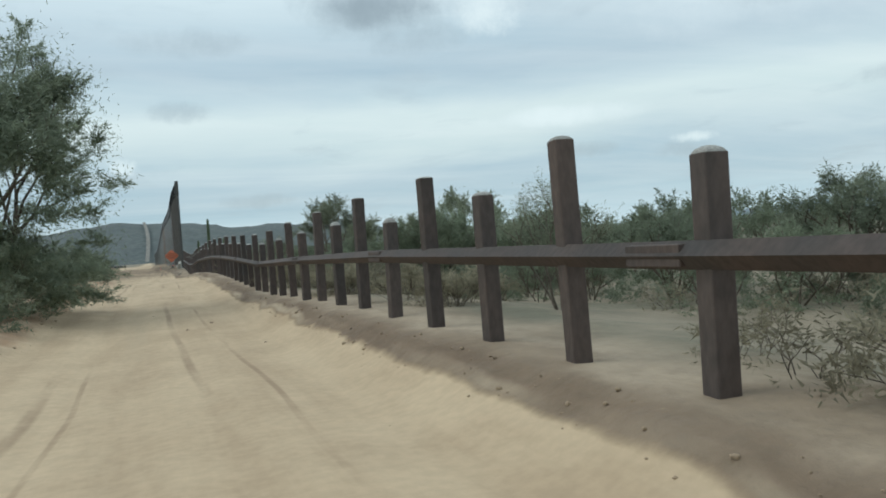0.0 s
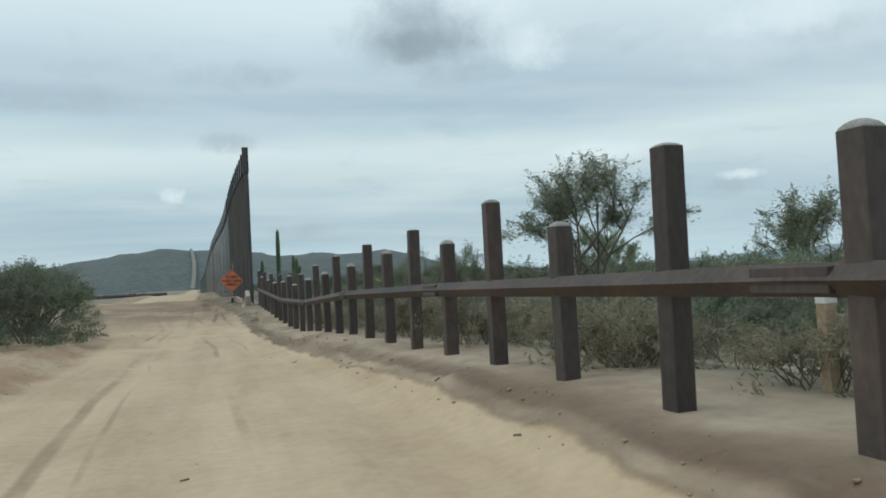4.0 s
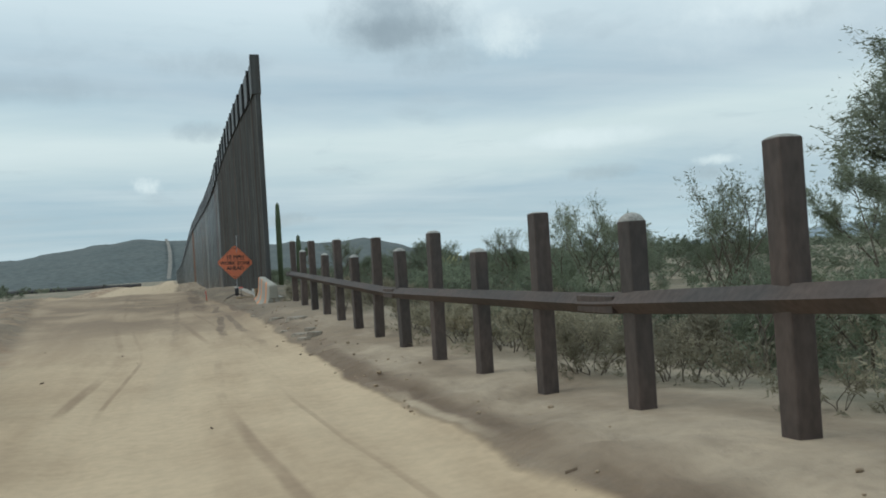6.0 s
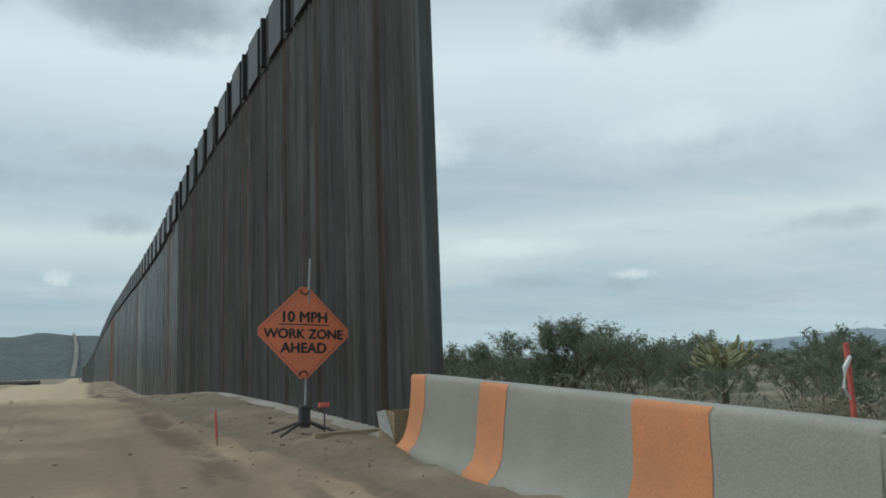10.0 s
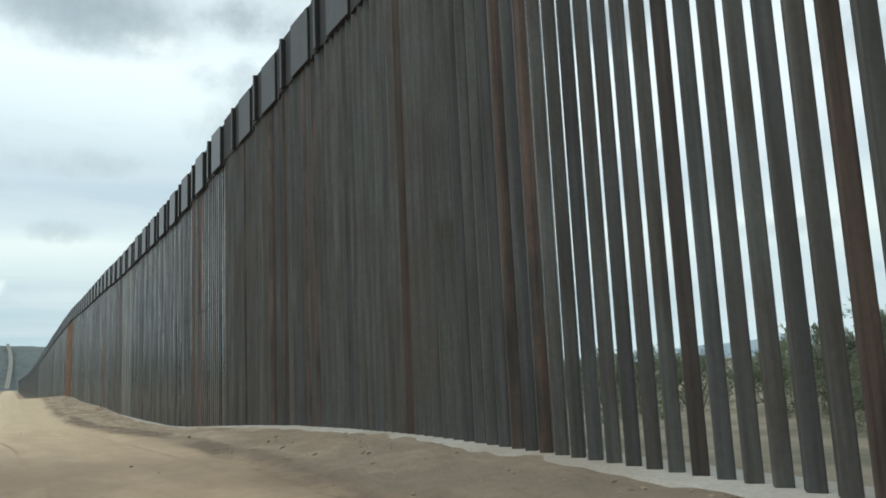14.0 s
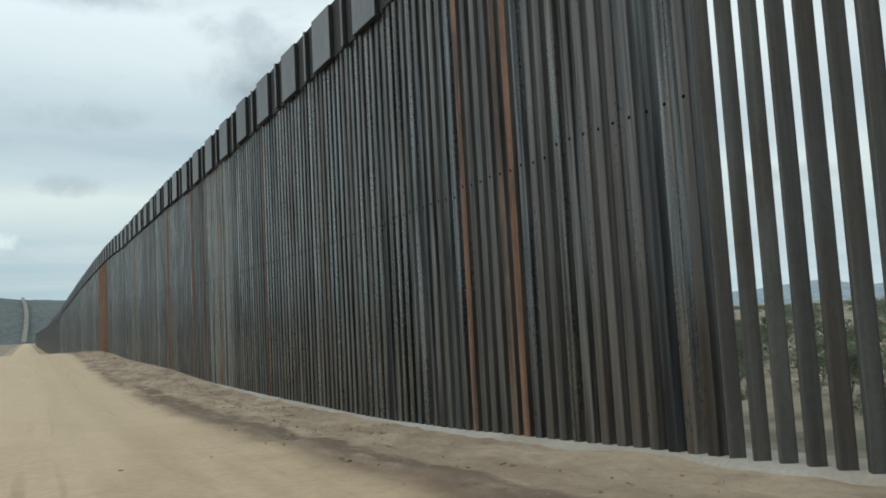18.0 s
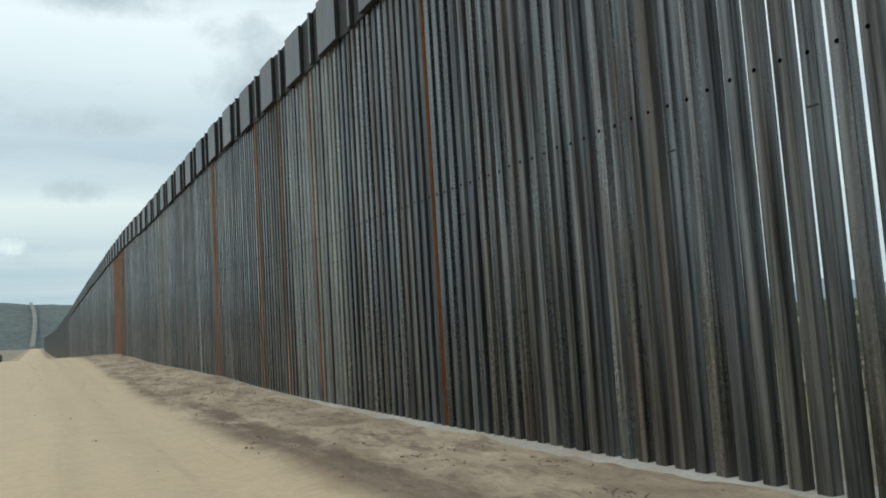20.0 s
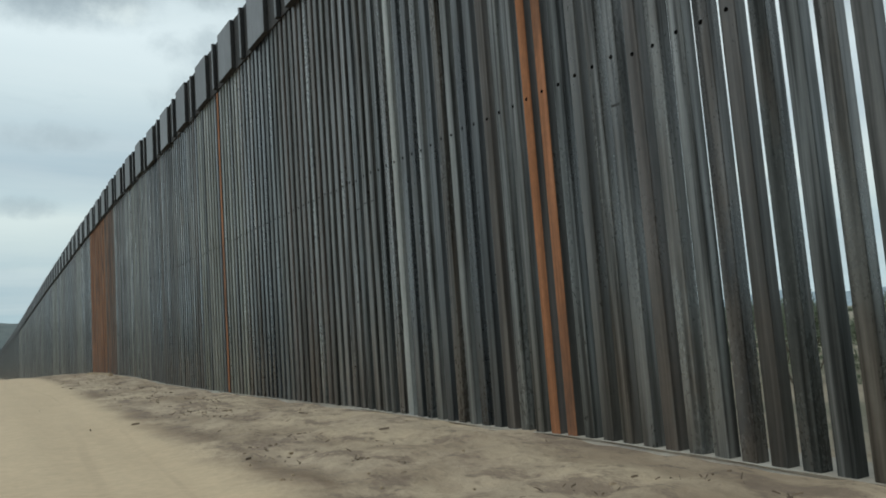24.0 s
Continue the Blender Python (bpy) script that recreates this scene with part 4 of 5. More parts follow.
for y in fy:
    for x, dz in prof:
        slim = 0.10 * step(108, 124, y) + 0.13 * step(136, 150, y)
        verts.append((x + (slim + 0.05 * rnd(0, y, 0.7, 2) + 0.03 * rnd(0, y, 3, 8) if x < -0.2 else 0), y, knots(y, LINE_Z) + dz - 0.02 * step(145, 160, y) * (1 + rnd(0, y, 0.3, 5)) + 0.012 * rnd(x, y, 2.0, 6)))
m = len(prof)
for j in range(len(fy) - 1):
    for i in range(m - 1):
        faces.append((j * m + i, j * m + i + 1, (j + 1) * m + i + 1, (j + 1) * m + i))
me = bpy.data.meshes.new("footing")
me.from_pydata(verts, [], faces)
me.materials.append(M_CURB)
footing = new("trim_footing", me)
tagged(footing, "pale concrete footing strip along the wall", "footing", kind="structure")


# ---- concrete barrier ----
def barrier():
    y0, y1 = 91.0, 97.05
    b = thing("jersey_barrier", -0.46, y0, 0.0, "grey concrete traffic barrier with orange painted stripes", "barrier")
    b.matrix_basis = Matrix.Translation((-0.60, y0, 0.055)) @ Matrix.Rotation(radians(-3.1), 4, "Z") @ Matrix.Rotation(math.atan2(0.235, 6.05), 4, "X")
    side = [(0.315, -0.1), (0.315, 0.05), (0.265, 0.085), (0.215, 0.15), (0.178, 0.24), (0.152, 0.36), (0.136, 0.50), (0.124, 0.66), (0.116, 0.79), (0.106, 0.82), (0.086, 0.835)]
    prof = [(-x, z) for x, z in side] + side[::-1]
    L = y1 - y0
    bm = bmesh.new()
    r = random.Random(4)
    ysl = [0, 0.012, 0.05] + [0.05 + (L - 0.1) * k / 12 for k in range(1, 12)] + [L - 0.05, L - 0.012, L]
    rings = []
    for k, y in enumerate(ysl):
        s = 0.955 if k in (0, len(ysl) - 1) else 0.988 if k in (1, len(ysl) - 2) else 1.0
        rings.append([bm.verts.new((x * s + r.uniform(-0.002, 0.002), y, z * (0.5 + 0.5 * s) + r.uniform(-0.0025, 0.0025))) for x, z in prof])
    for a, c in zip(rings, rings[1:]):
        for i in range(len(prof)):
            f = bm.faces.new((a[i], c[i], c[(i + 1) % len(prof)], a[(i + 1) % len(prof)]))
            f.smooth = i != len(prof) - 1
    bm.faces.new(rings[0])
    bm.faces.new(rings[-1][::-1])
    bmesh.ops.recalc_face_normals(bm, faces=bm.faces)
    part("body", bm, M_CONC, b)
    # cast end: a squared head over two cheeks with a slot between them
    bm = bmesh.new()
    box(bm, -0.112, -0.055, 0.44, 0.112, 0.02, 0.80, 0.012)
    part("end_head", bm, M_CONC, b)
    for sx in (-1, 1):
        bm = bmesh.new()
        box(bm, min(sx * 0.03, sx * 0.17), -0.03, -0.1, max(sx * 0.03, sx * 0.17), 0.02, 0.415, 0.012)
        part("end_cheek", bm, M_CONC, b)
    # strip at the slot's back; the slot's shade is put into its colour
    bm = bmesh.new()
    box(bm, -0.028, -0.004, -0.08, 0.028, 0.01, 0.42)
    part("slot", bm, M_ROCK, b, "darker strip backing the connection slot")
    for ya, yb in ((1.05, 1.78), (3.60, 4.15), (5.58, L - 0.02)):
        bm = bmesh.new()
        cols = []
        for k in range(5):
            y = ya + (yb - ya) * k / 4
            cols.append([bm.verts.new((-x - 0.004, y + (0.018 * math.sin(z * 9 + ya) + r.uniform(-0.006, 0.006) if k in (0, 4) else 0), z + (0.0035 if z > 0.8 else 0))) for x, z in side])
        for c0, c1 in zip(cols, cols[1:]):
            for i in range(len(side) - 1):
                bm.faces.new((c0[i], c0[i + 1], c1[i + 1], c1[i])).smooth = True
        part("stripe", bm, M_STRIPE, b, "faded orange paint stripe")
    return b


barrier()


# ---- diamond road sign on a folding stand ----
def text_mesh(body, size, mat, name):
    cu = bpy.data.curves.new(name, "FONT")
    cu.body, cu.size, cu.align_x, cu.align_y, cu.extrude = body, size, "CENTER", "CENTER", 0.0015
    tmp = bpy.data.objects.new(name, cu)
    me = bpy.data.meshes.new_from_object(tmp)
    bpy.data.objects.remove(tmp)
    bm = bmesh.new()
    for dx, dy, dz in ((-0.0075, 0, 0), (0.0075, 0, 0.0004), (0, 0.006, 0.0008), (0, -0.006, 0.0012)):
        n = len(bm.verts)
        bm.from_mesh(me)
        bm.verts.ensure_lookup_table()
        for v in bm.verts[n:]:
            v.co += Vector((dx, dy, dz))
    bm.to_mesh(me)
    bm.free()
    me.materials.clear()
    me.materials.append(mat)
    return me


def road_sign():
    gx, gy = -1.0, 99.38
    gz = ground_z(gx, gy)
    s = thing("road_sign", gx, gy, gz, "orange diamond work zone sign on a folding metal stand", "sign")
    tilt = pose(0, 0, 1.735 - gz, 90 - 4, 2.5, 0)
    half = 0.69
    bm = bmesh.new()
    c = 0.05
    pts = []
    for a in range(4):
        ux, uy = ((0, 1), (1, 0), (0, -1), (-1, 0))[a]
        vx, vy = -uy, ux
        pts += [(ux * (half - c) + vx * c, uy * (half - c) + vy * c), (ux * (half - c) - vx * c, uy * (half - c) - vy * c)]
    f = bm.faces.new([bm.verts.new((x, y, 0)) for x, y in pts][::-1])
    r = bmesh.ops.extrude_face_region(bm, geom=[f])
    bmesh.ops.translate(bm, verts=[v for v in r["geom"] if isinstance(v, bmesh.types.BMVert)], vec=(0, 0, 0.012))
    bmesh.ops.recalc_face_normals(bm, faces=bm.faces)
    panel = part("panel", bm, M_SIGN, s, "orange sign face", tilt)
    for body, y, size in (("10 MPH", 0.205, 0.205), ("WORK ZONE", -0.03, 0.182), ("AHEAD", -0.225, 0.195)):
        t = part("lettering", text_mesh(body, size, M_BLACK, "lettering"), None, panel, "black lettering", Matrix.Translation((0, y, 0.0145)))
    bm = bmesh.new()
    box(bm, -0.36, 0.098, 0.0125, 0.36, 0.112, 0.0155)
    part("underline", bm, M_BLACK, panel)
    for a in range(4):
        bm = bmesh.new()
        box(bm, -0.452, -0.0022, 0.0125, 0.452, 0.0022, 0.0145)
        ang = 45 + 90 * a
        part("border_line", bm, M_BLACK, panel, "", Matrix.Rotation(radians(ang), 4, "Z") @ Matrix.Translation((0, 0.452, 0)))
    for sy in (1, -1):
        bm = bmesh.new()
        tube(bm, [(0.062 * math.cos(a), sy * 0.60 - sy * 0.062 * math.sin(a), 0.016) for a in [math.pi * k / 8 for k in range(9)]], [0.012] * 9, 6)
        part("corner_pocket", bm, M_BLACK, panel)
    bm = bmesh.new()
    tube(bm, [(0.0, 0.03, 0.12), (0.0, 0.03, 2.78 - gz)], [0.019, 0.015], 8)
    part("mast", bm, M_GREY, s, "galvanised mast", pose(0.0, 0, 0, 0, 2.5, 0))
    bm = bmesh.new()
    box(bm, -0.07, -0.05, 0.10, 0.07, 0.09, 0.40, 0.015)
    part("spring_base", bm, M_PIPE, s)
    for dx, dy in ((-0.55, -0.45), (0.5, -0.35), (-0.5, 0.5), (0.5, 0.5)):
        bm = bmesh.new()
        tube(bm, [(0, 0, 0.20), (dx * 0.75, dy * 0.75, 0.03)], [0.022, 0.018], 6)
        part("leg", bm, M_PIPE, s)
    return s


road_sign()


# ---- survey stakes and small site things ----
def stake(x, y, h, top, label, mat, wood=M_WOOD, ribbon=False):
    s = thing("survey_stake", x, y, ground_z(x, y), label, "stake", "survey stakes")
    bm = bmesh.new()
    box(bm, -0.014, -0.009, -0.1, 0.014, 0.009, h, 0.003)
    part("stake", bm, wood, s)
    bm = bmesh.new()
    box(bm, -0.016, -0.011, h - top, 0.016, 0.011, h + 0.004, 0.003)
    part("painted_top", bm, mat, s, "bright painted top")
    if ribbon:
        bm = bmesh.new()
        tube(bm, [(0, -0.02, h - 0.08), (-0.07, -0.03, h - 0.14), (-0.10, -0.03, h - 0.26), (-0.05, -0.03, h - 0.33)], [0.012, 0.016, 0.014, 0.006], 4)
        part("ribbon", bm, M_PAPER, s, "pale flagging ribbon")
    s.rotation_euler.x, s.rotation_euler.y = radians(2), radians(-3)
    return s


stake(-2.12, 99.7, 0.44, 0.36, "orange painted wooden survey stake in the sand", M_STAKE)
stake(0.45, 92.0, 0.92, 0.7, "pink painted survey stake with a pale ribbon", M_STAKE, ribbon=True)
stake(0.9, 93.2, 0.5, 0.45, "white painted survey stake beside the barrier", M_PAPER)
s = thing("marker_post", 1.25, 56.0, ground_z(1.25, 56.0), "pale weathered wooden marker post behind the barrier", "post")
bm = bmesh.new()
box(bm, -0.05, -0.05, -0.3, 0.05, 0.05, 0.80, 0.008)
part("post", bm, M_WOOD, s)
bm = bmesh.new()
box(bm, -0.054, -0.054, 0.62, 0.054, 0.054, 0.812, 0.008)
part("painted_top", bm, M_PAPER, s, "faded white top")
s = thing("survey_marker", -0.88, 98.84, ground_z(-0.88, 98.84), "thin steel rod with a red flat cap", "marker")
bm = bmesh.new()
tube(bm, [(0, 0, -0.1), (0, 0, 0.36)], [0.012, 0.012], 6)
part("rod", bm, M_PIPE, s)
bm = bmesh.new()
box(bm, -0.075, -0.03, 0.34, 0.075, 0.03, 0.40, 0.008)
part("cap", bm, M_STAKE, s, "red marker cap")

plank = thing("timber_plank", -0.52, 98.72, ground_z(-0.52, 98.72), "raw timber plank lying beside the barrier", "plank", rz=4)
bm = bmesh.new()
box(bm, -0.56, -0.05, -0.04, 0.56, 0.05, 0.07, 0.006)
part("board", bm, M_WOOD, plank)
sill = thing("timber_plank", -0.30, 192.0, knots(192.0, LINE_Z), "pale timber plank lying along the foot of the rusted panel", "plank")
bm = bmesh.new()
box(bm, -0.10, -4.2, -0.02, 0.06, 4.2, 0.10, 0.008)
part("board", bm, M_WOOD, sill)
carton = thing("cardboard_box", -0.34, 97.5, ground_z(-0.34, 97.5), "open brown cardboard box with white paper", "box", rz=14)
bm = bmesh.new()
for q in ((-0.2, -0.16, -0.05, 0.2, -0.145, 0.34), (-0.2, 0.145, -0.05, 0.2, 0.16, 0.34), (-0.2, -0.145, -0.05, -0.188, 0.145, 0.34), (0.188, -0.145, -0.05, 0.2, 0.145, 0.34), (-0.19, -0.15, -0.05, 0.19, 0.15, -0.03)):
    box(bm, *q)
part("carton", bm, M_CARD, carton)
bm = bmesh.new()
fv = [bm.verts.new(c) for c in ((-0.22, -0.17, 0.02), (-0.30, 0.0, 0.16), (-0.22, 0.17, 0.33), (-0.21, 0.0, 0.36))]
bm.faces.new(fv)
bmesh.ops.solidify(bm, geom=bm.faces[:], thickness=0.006)
part("paper", bm, M_PAPER, carton, "crumpled white paper")


def slab(x, y, w, d, h, rz, label="flat broken slab of pale stone in the sand"):
    s = thing("stone_slab", x, y, ground_z(x, y), label, "stone", "broken slabs beside the road", rz)
    bm = bmesh.new()
    r = random.Random(int(x * 100 + y * 37))
    n = 9
    lo = [bm.verts.new((w / 2 * math.cos(2 * math.pi * k / n) * r.uniform(0.7, 1.1), d / 2 * math.sin(2 * math.pi * k / n) * r.uniform(0.7, 1.1), -0.08)) for k in range(n)]
    hi = [bm.verts.new((v.co.x * r.uniform(0.82, 0.97), v.co.y * r.uniform(0.82, 0.97), h * r.uniform(0.7, 1.1))) for v in lo]
    for k in range(n):
        bm.faces.new((lo[k], lo[(k + 1) % n], hi[(k + 1) % n], hi[k]))
    bm.faces.new(hi)
    part("slab", bm, M_ROCK, s)
    return s


for q in ((-0.72, 85.9, 0.62, 0.75, 0.035, 8), (-1.02, 87.1, 0.4, 0.5, 0.03, 30), (-1.0, 83.3, 0.42, 0.5, 0.03, 40), (-0.86, 82.8, 0.36, 0.45, 0.05, 5), (-0.8, 83.6, 0.3, 0.3, 0.04, 70), (-1.1, 82.5, 0.28, 0.3, 0.025, 20),
          (-1.3, 89.6, 0.34, 0.24, 0.012, 75), (-0.9, 90.3, 0.26, 0.2, 0.015, 0), (-1.15, 84.6, 0.25, 0.3, 0.02, 50)):
    slab(*q)

# dark pipes stacked low beside the work zone
for k, (x, y, L, rz) in enumerate(((-19.5, 222, 9.0, 80), (-13.5, 240, 8.0, 84), (-31.0, 226, 9.0, 78))):
    p = thing("steel_pipe", x, y, ground_z(x, y), "dark steel pipe lying on the desert ground", "pipe", "pipes beside the road", rz)
    for j, (dx, dz) in enumerate(((-0.45, 0.4), (0.45, 0.4))):
        bm = bmesh.new()
        tube(bm, [(dx, -L / 2, dz), (dx, L / 2, dz)], [0.45, 0.45], 12)
        part("pipe", bm, M_PIPE, p)


# ---- far utility pole and low pale building beyond the scrub ----
px, py = 99.5, 230.0
pole = thing("utility_pole", px, py, ground_z(px, py), "thin dark utility pole with a crossarm", "pole")
bm = bmesh.new()
tube(bm, [(0, 0, -0.3), (0, 0, 4.5), (0, 0, 9.0)], [0.16, 0.14, 0.11], 8)
part("pole", bm, M_BARK, pole)
bm = bmesh.new()
box(bm, -1.1, -0.06, 8.0, 1.1, 0.06, 8.14, 0.01)
part("crossarm", bm, M_BARK, pole)
for dx in (-0.95, 0.0, 0.95):
    bm = bmesh.new()
    tube(bm, [(dx, 0, 8.12), (dx, 0, 8.34)], [0.05, 0.03], 6)
    part("insulator", bm, M_PIPE, pole)
bx, by = 111.2, 300.0
shed = thing("low_building", bx, by, ground_z(bx, by), "low pale building far beyond the scrub", "building")
bm = bmesh.new()
box(bm, -5.0, -3.0, -0.3, 5.0, 3.0, 2.6, 0.02)
part("wall", bm, M_PAPER, shed)
bm = bmesh.new()
box(bm, -5.3, -3.3, 2.6, 5.3, 3.3, 2.85, 0.02)
part("roof", bm, M_GREY, shed)
for dx in (-3.0, 0.2, 3.1):
    bm = bmesh.new()
    box(bm, dx - 0.5, -3.02, 0.9, dx + 0.5, -2.98, 2.0)
    part("window", bm, M_PIPE, shed)


# ---- plants ----
def soft(r):
    """A bell-shaped random number with its tails cut off."""
    return max(-1.5, min(1.5, r.gauss(0, 0.85)))


def leaf_cloud(rnd_, centres, n, size, long=1.8, sprig=0.0, core=None):
    """Small leaf blades, in loose puffs or strung along outward sprigs."""
    vs, fs = [], []
    strings = []
    if sprig:
        for c, r in centres:
            out = (c - core) if core else Vector((0, 0, 1))
            for q in range(4):
                d = (out.normalized() * 0.6 + Vector((rnd_.gauss(0, 0.7), rnd_.gauss(0, 0.7), rnd_.gauss(0.45, 0.5)))).normalized()
                strings.append((c - d * sprig * 0.25, d, sprig * rnd_.uniform(0.5, 1.25)))
    for k in range(n):
        if strings and rnd_.random() < 0.72:
            c, d, length = strings[rnd_.randrange(len(strings))]
            t = rnd_.random()
            p = c + d * length * t + Vector((soft(rnd_), soft(rnd_), soft(rnd_))) * (sprig * 0.15 * (1.1 - t))
            u = (d * 0.8 + Vector((rnd_.gauss(0, 0.7), rnd_.gauss(0, 0.7), rnd_.gauss(0, 0.7)))).normalized()
        else:
            c, r = centres[rnd_.randrange(len(centres))]
            p = c + Vector((soft(rnd_), soft(rnd_), 0.8 * soft(rnd_))) * (r * 0.45)
            u = Vector((rnd_.gauss(0, 1), rnd_.gauss(0, 1), rnd_.gauss(0.3, 1))).normalized()
        if p.z < 0.02:
            p.z = 0.02 + rnd_.random() * 0.1
        w = u.orthogonal().normalized()
        s = size * rnd_.uniform(0.6, 1.4)
        i = len(vs)
        vs += [p - w * s * 0.26, p + w * s * 0.26, p + u * s * long]
        fs.append((i, i + 1, i + 2))
    return vs, fs


def plant_parts(seed, height, radius, leaves, leaf, open_, trunk=0.05, stems=1, low=0.15, sprig=0.4, fill=0, sides=5):
    """Meshes of one tree or shrub: branching stems and a ragged crown."""
    r = random.Random(seed)
    bm = bmesh.new()
    tips = []

    def grow(p, d, length, rad, depth):
        pts, q = [p], p
        for k in range(3):
            d = (d + Vector((r.gauss(0, 0.16), r.gauss(0, 0.16), r.gauss(0.05, 0.08)))).normalized()
            q = q + d * length / 3
            pts.append(q)
        tube(bm, [v.to_tuple() for v in pts], [rad, rad * 0.85, rad * 0.7, rad * 0.55], sides, caps=False)
        if depth == 0:
            tips.append((q, length * 0.75 * (1 - open_ * 0.5)))
            tips.append((pts[2], length * 0.6 * (1 - open_ * 0.5)))
            return
        for k in range(r.choice((2, 3, 3))):
            a = r.uniform(0, 2 * math.pi)
            side = Vector((math.cos(a), math.sin(a), r.uniform(-0.1, 0.7)))
            grow(pts[r.choice((2, 3, 3))], (d * 0.7 + side * r.uniform(0.5, 1.0)).normalized(), length * r.uniform(0.6, 0.85), rad * 0.55, depth - 1)

    for s in range(stems):
        a = 2 * math.pi * s / stems + r.uniform(-0.4, 0.4)
        lean = 0.15 if stems == 1 else r.uniform(0.35, 0.8)
        grow(Vector((0.08 * math.cos(a), 0.08 * math.sin(a), -0.15)), Vector((math.cos(a) * lean, math.sin(a) * lean, 1)).normalized(), height * 0.42, trunk, 2 if stems > 2 else 3)
    xy = max(0.01, max(math.hypot(c.x, c.y) for c, _ in tips))
    zz = max(c.z for c, _ in tips)
    sx, sz = radius / xy * 0.9, height / zz * 0.93
    for v in bm.verts:
        f = step(0, height * 0.4, v.co.z)
        v.co = Vector((v.co.x * (1 + (sx - 1) * f), v.co.y * (1 + (sx - 1) * f), v.co.z * sz))
    tips = [(Vector((c.x * sx, c.y * sx, max(low * height, c.z * sz))), q) for c, q in tips]
    for k in range(fill):
        a, e = r.uniform(0, 2 * math.pi), (r.uniform(-0.68, -0.25) if k % 5 < 2 else r.uniform(-0.5, 1.0))
        q = r.uniform(0.55, 0.95) * radius * math.sqrt(max(0.05, 1 - max(0, e) ** 2 * 0.8))
        tips.append((Vector((q * math.cos(a), q * math.sin(a), height * (0.30 + 0.42 * e))), radius * 0.24))
    vs, fs = leaf_cloud(r, tips, leaves, leaf, 1.8, sprig, Vector((0, 0, height * 0.35)))
    me = bpy.data.meshes.new("crown")
    me.from_pydata([v.to_tuple() for v in vs], [], fs)
    return mesh_of(bm, "stem", M_BARK, True), me


LEAVES = {"mesquite_tree": M_LEAF_A, "palo_verde_tree": M_LEAF_C, "creosote_bush": M_LEAF_B, "desert_shrub": M_LEAF_A, "dry_brush": M_LEAF_D}
LABELS = {"mesquite_tree": ("feathery grey-green mesquite tree on the desert ground", "tree"), "palo_verde_tree": ("open pale green palo verde tree", "tree"),
          "creosote_bush": ("dense dark green creosote bush on sandy ground", "bush"), "desert_shrub": ("grey-green desert shrub with fine leaves", "bush"), "dry_brush": ("low dry yellowish brush", "bush")}
PLANTS, FAR_PLANTS = {}, []


def plant(kind, variant, x, y, scale=1.0, rz=0.0, sz=1.0):
    if (scale < 0.72 or (x > 8.5 and scale < 1.2)) and variant < 5 and kind != "palo_verde_tree":
        variant = 5 + variant % 3
    if (x > 14.5 or x < -13.5) and kind != "palo_verde_tree":
        variant = 8 + variant % 2
    key = (kind, variant)
    joined = kind in ("creosote_bush", "desert_shrub") and (x > 11.8 or x < -13.5 or (y > 97 and x > 6.5))
    at = Matrix.Translation((x, y, ground_z(x, y) - 0.03)) @ Matrix.Rotation(radians(rz), 4, "Z") @ Matrix.Diagonal((scale, scale, scale * sz, 1))
    if key not in PLANTS:
        spec = {"mesquite_tree": (6.6, 3.1, 100000, 0.056, 0.0, 0.10, 7, 0.07, 0.75, 75), "palo_verde_tree": (4.6, 2.7, 46000, 0.046, 0.3, 0.06, 5, 0.12, 0.75, 26), "creosote_bush": (2.1, 1.8, 15000, 0.050, 0.0, 0.03, 9, 0.08, 0.42, 40),
                "desert_shrub": (2.4, 1.8, 12000, 0.048, 0.1, 0.04, 6, 0.1, 0.45, 26), "dry_brush": (0.7, 0.8, 2200, 0.036, 0.0, 0.012, 8, 0.08, 0.25, 14)}[kind]
        h, rad, n, leaf, op, tr, st, low, spr, fill = spec
        if variant >= 8:
            n, leaf, st = n // 9, leaf * 2.4, 3
        elif variant >= 5:
            n, leaf, st = n // 4, leaf * 1.4, max(4, st // 2)
        elif variant >= 3:
            n, fill = n // 5, 0
        me_s, me_c = plant_parts(hash_of(kind) + variant * 17, h, rad, n, leaf, op, tr, st, low, spr, fill, 3 if variant >= 5 else 4)
        me_c.materials.append(LEAVES[kind])
        PLANTS[key] = (me_s, me_c)
    me_s, me_c = PLANTS[key]
    if joined:
        FAR_PLANTS.append((key, at))
        return None
    ob = new(kind)
    ob.matrix_basis = at
    lab, cat = LABELS[kind]
    tagged(ob, lab, cat, "desert plants")
    part("stem", me_s, None, ob)
    part("crown", me_c, None, ob)
    return ob


def hash_of(s):
    return sum(ord(c) * (k + 1) for k, c in enumerate(s))


# big trees
plant("mesquite_tree", 0, -7.2, 36.0, 1.30, 20, 0.93)
plant("mesquite_tree", 1, -10.5, 39.0, 0.95, 140)
plant("mesquite_tree", 0, -9.8, 31.0, 0.62, 220)
plant("palo_verde_tree", 0, 11.4, 79.0, 1.55, 0, 0.9)
plant("palo_verde_tree", 4, 2.3, 22.9, 0.43, 30, 0.95)
plant("palo_verde_tree", 4, 7.6, 81.5, 0.66, 150, 1.05)
plant("palo_verde_tree", 1, 15.5, 84.5, 0.8, 120)
plant("palo_verde_tree", 4, 6.9, 86.2, 0.62, 60)
plant("palo_verde_tree", 2, 8.6, 87.4, 0.55, 10)
plant("palo_verde_tree", 3, 1.4, 91.0, 0.40, 200, 0.98)
plant("palo_verde_tree", 3, 8.4, 94.6, 0.52, 10)
plant("palo_verde_tree", 2, 11.0, 66.5, 0.70, 190)
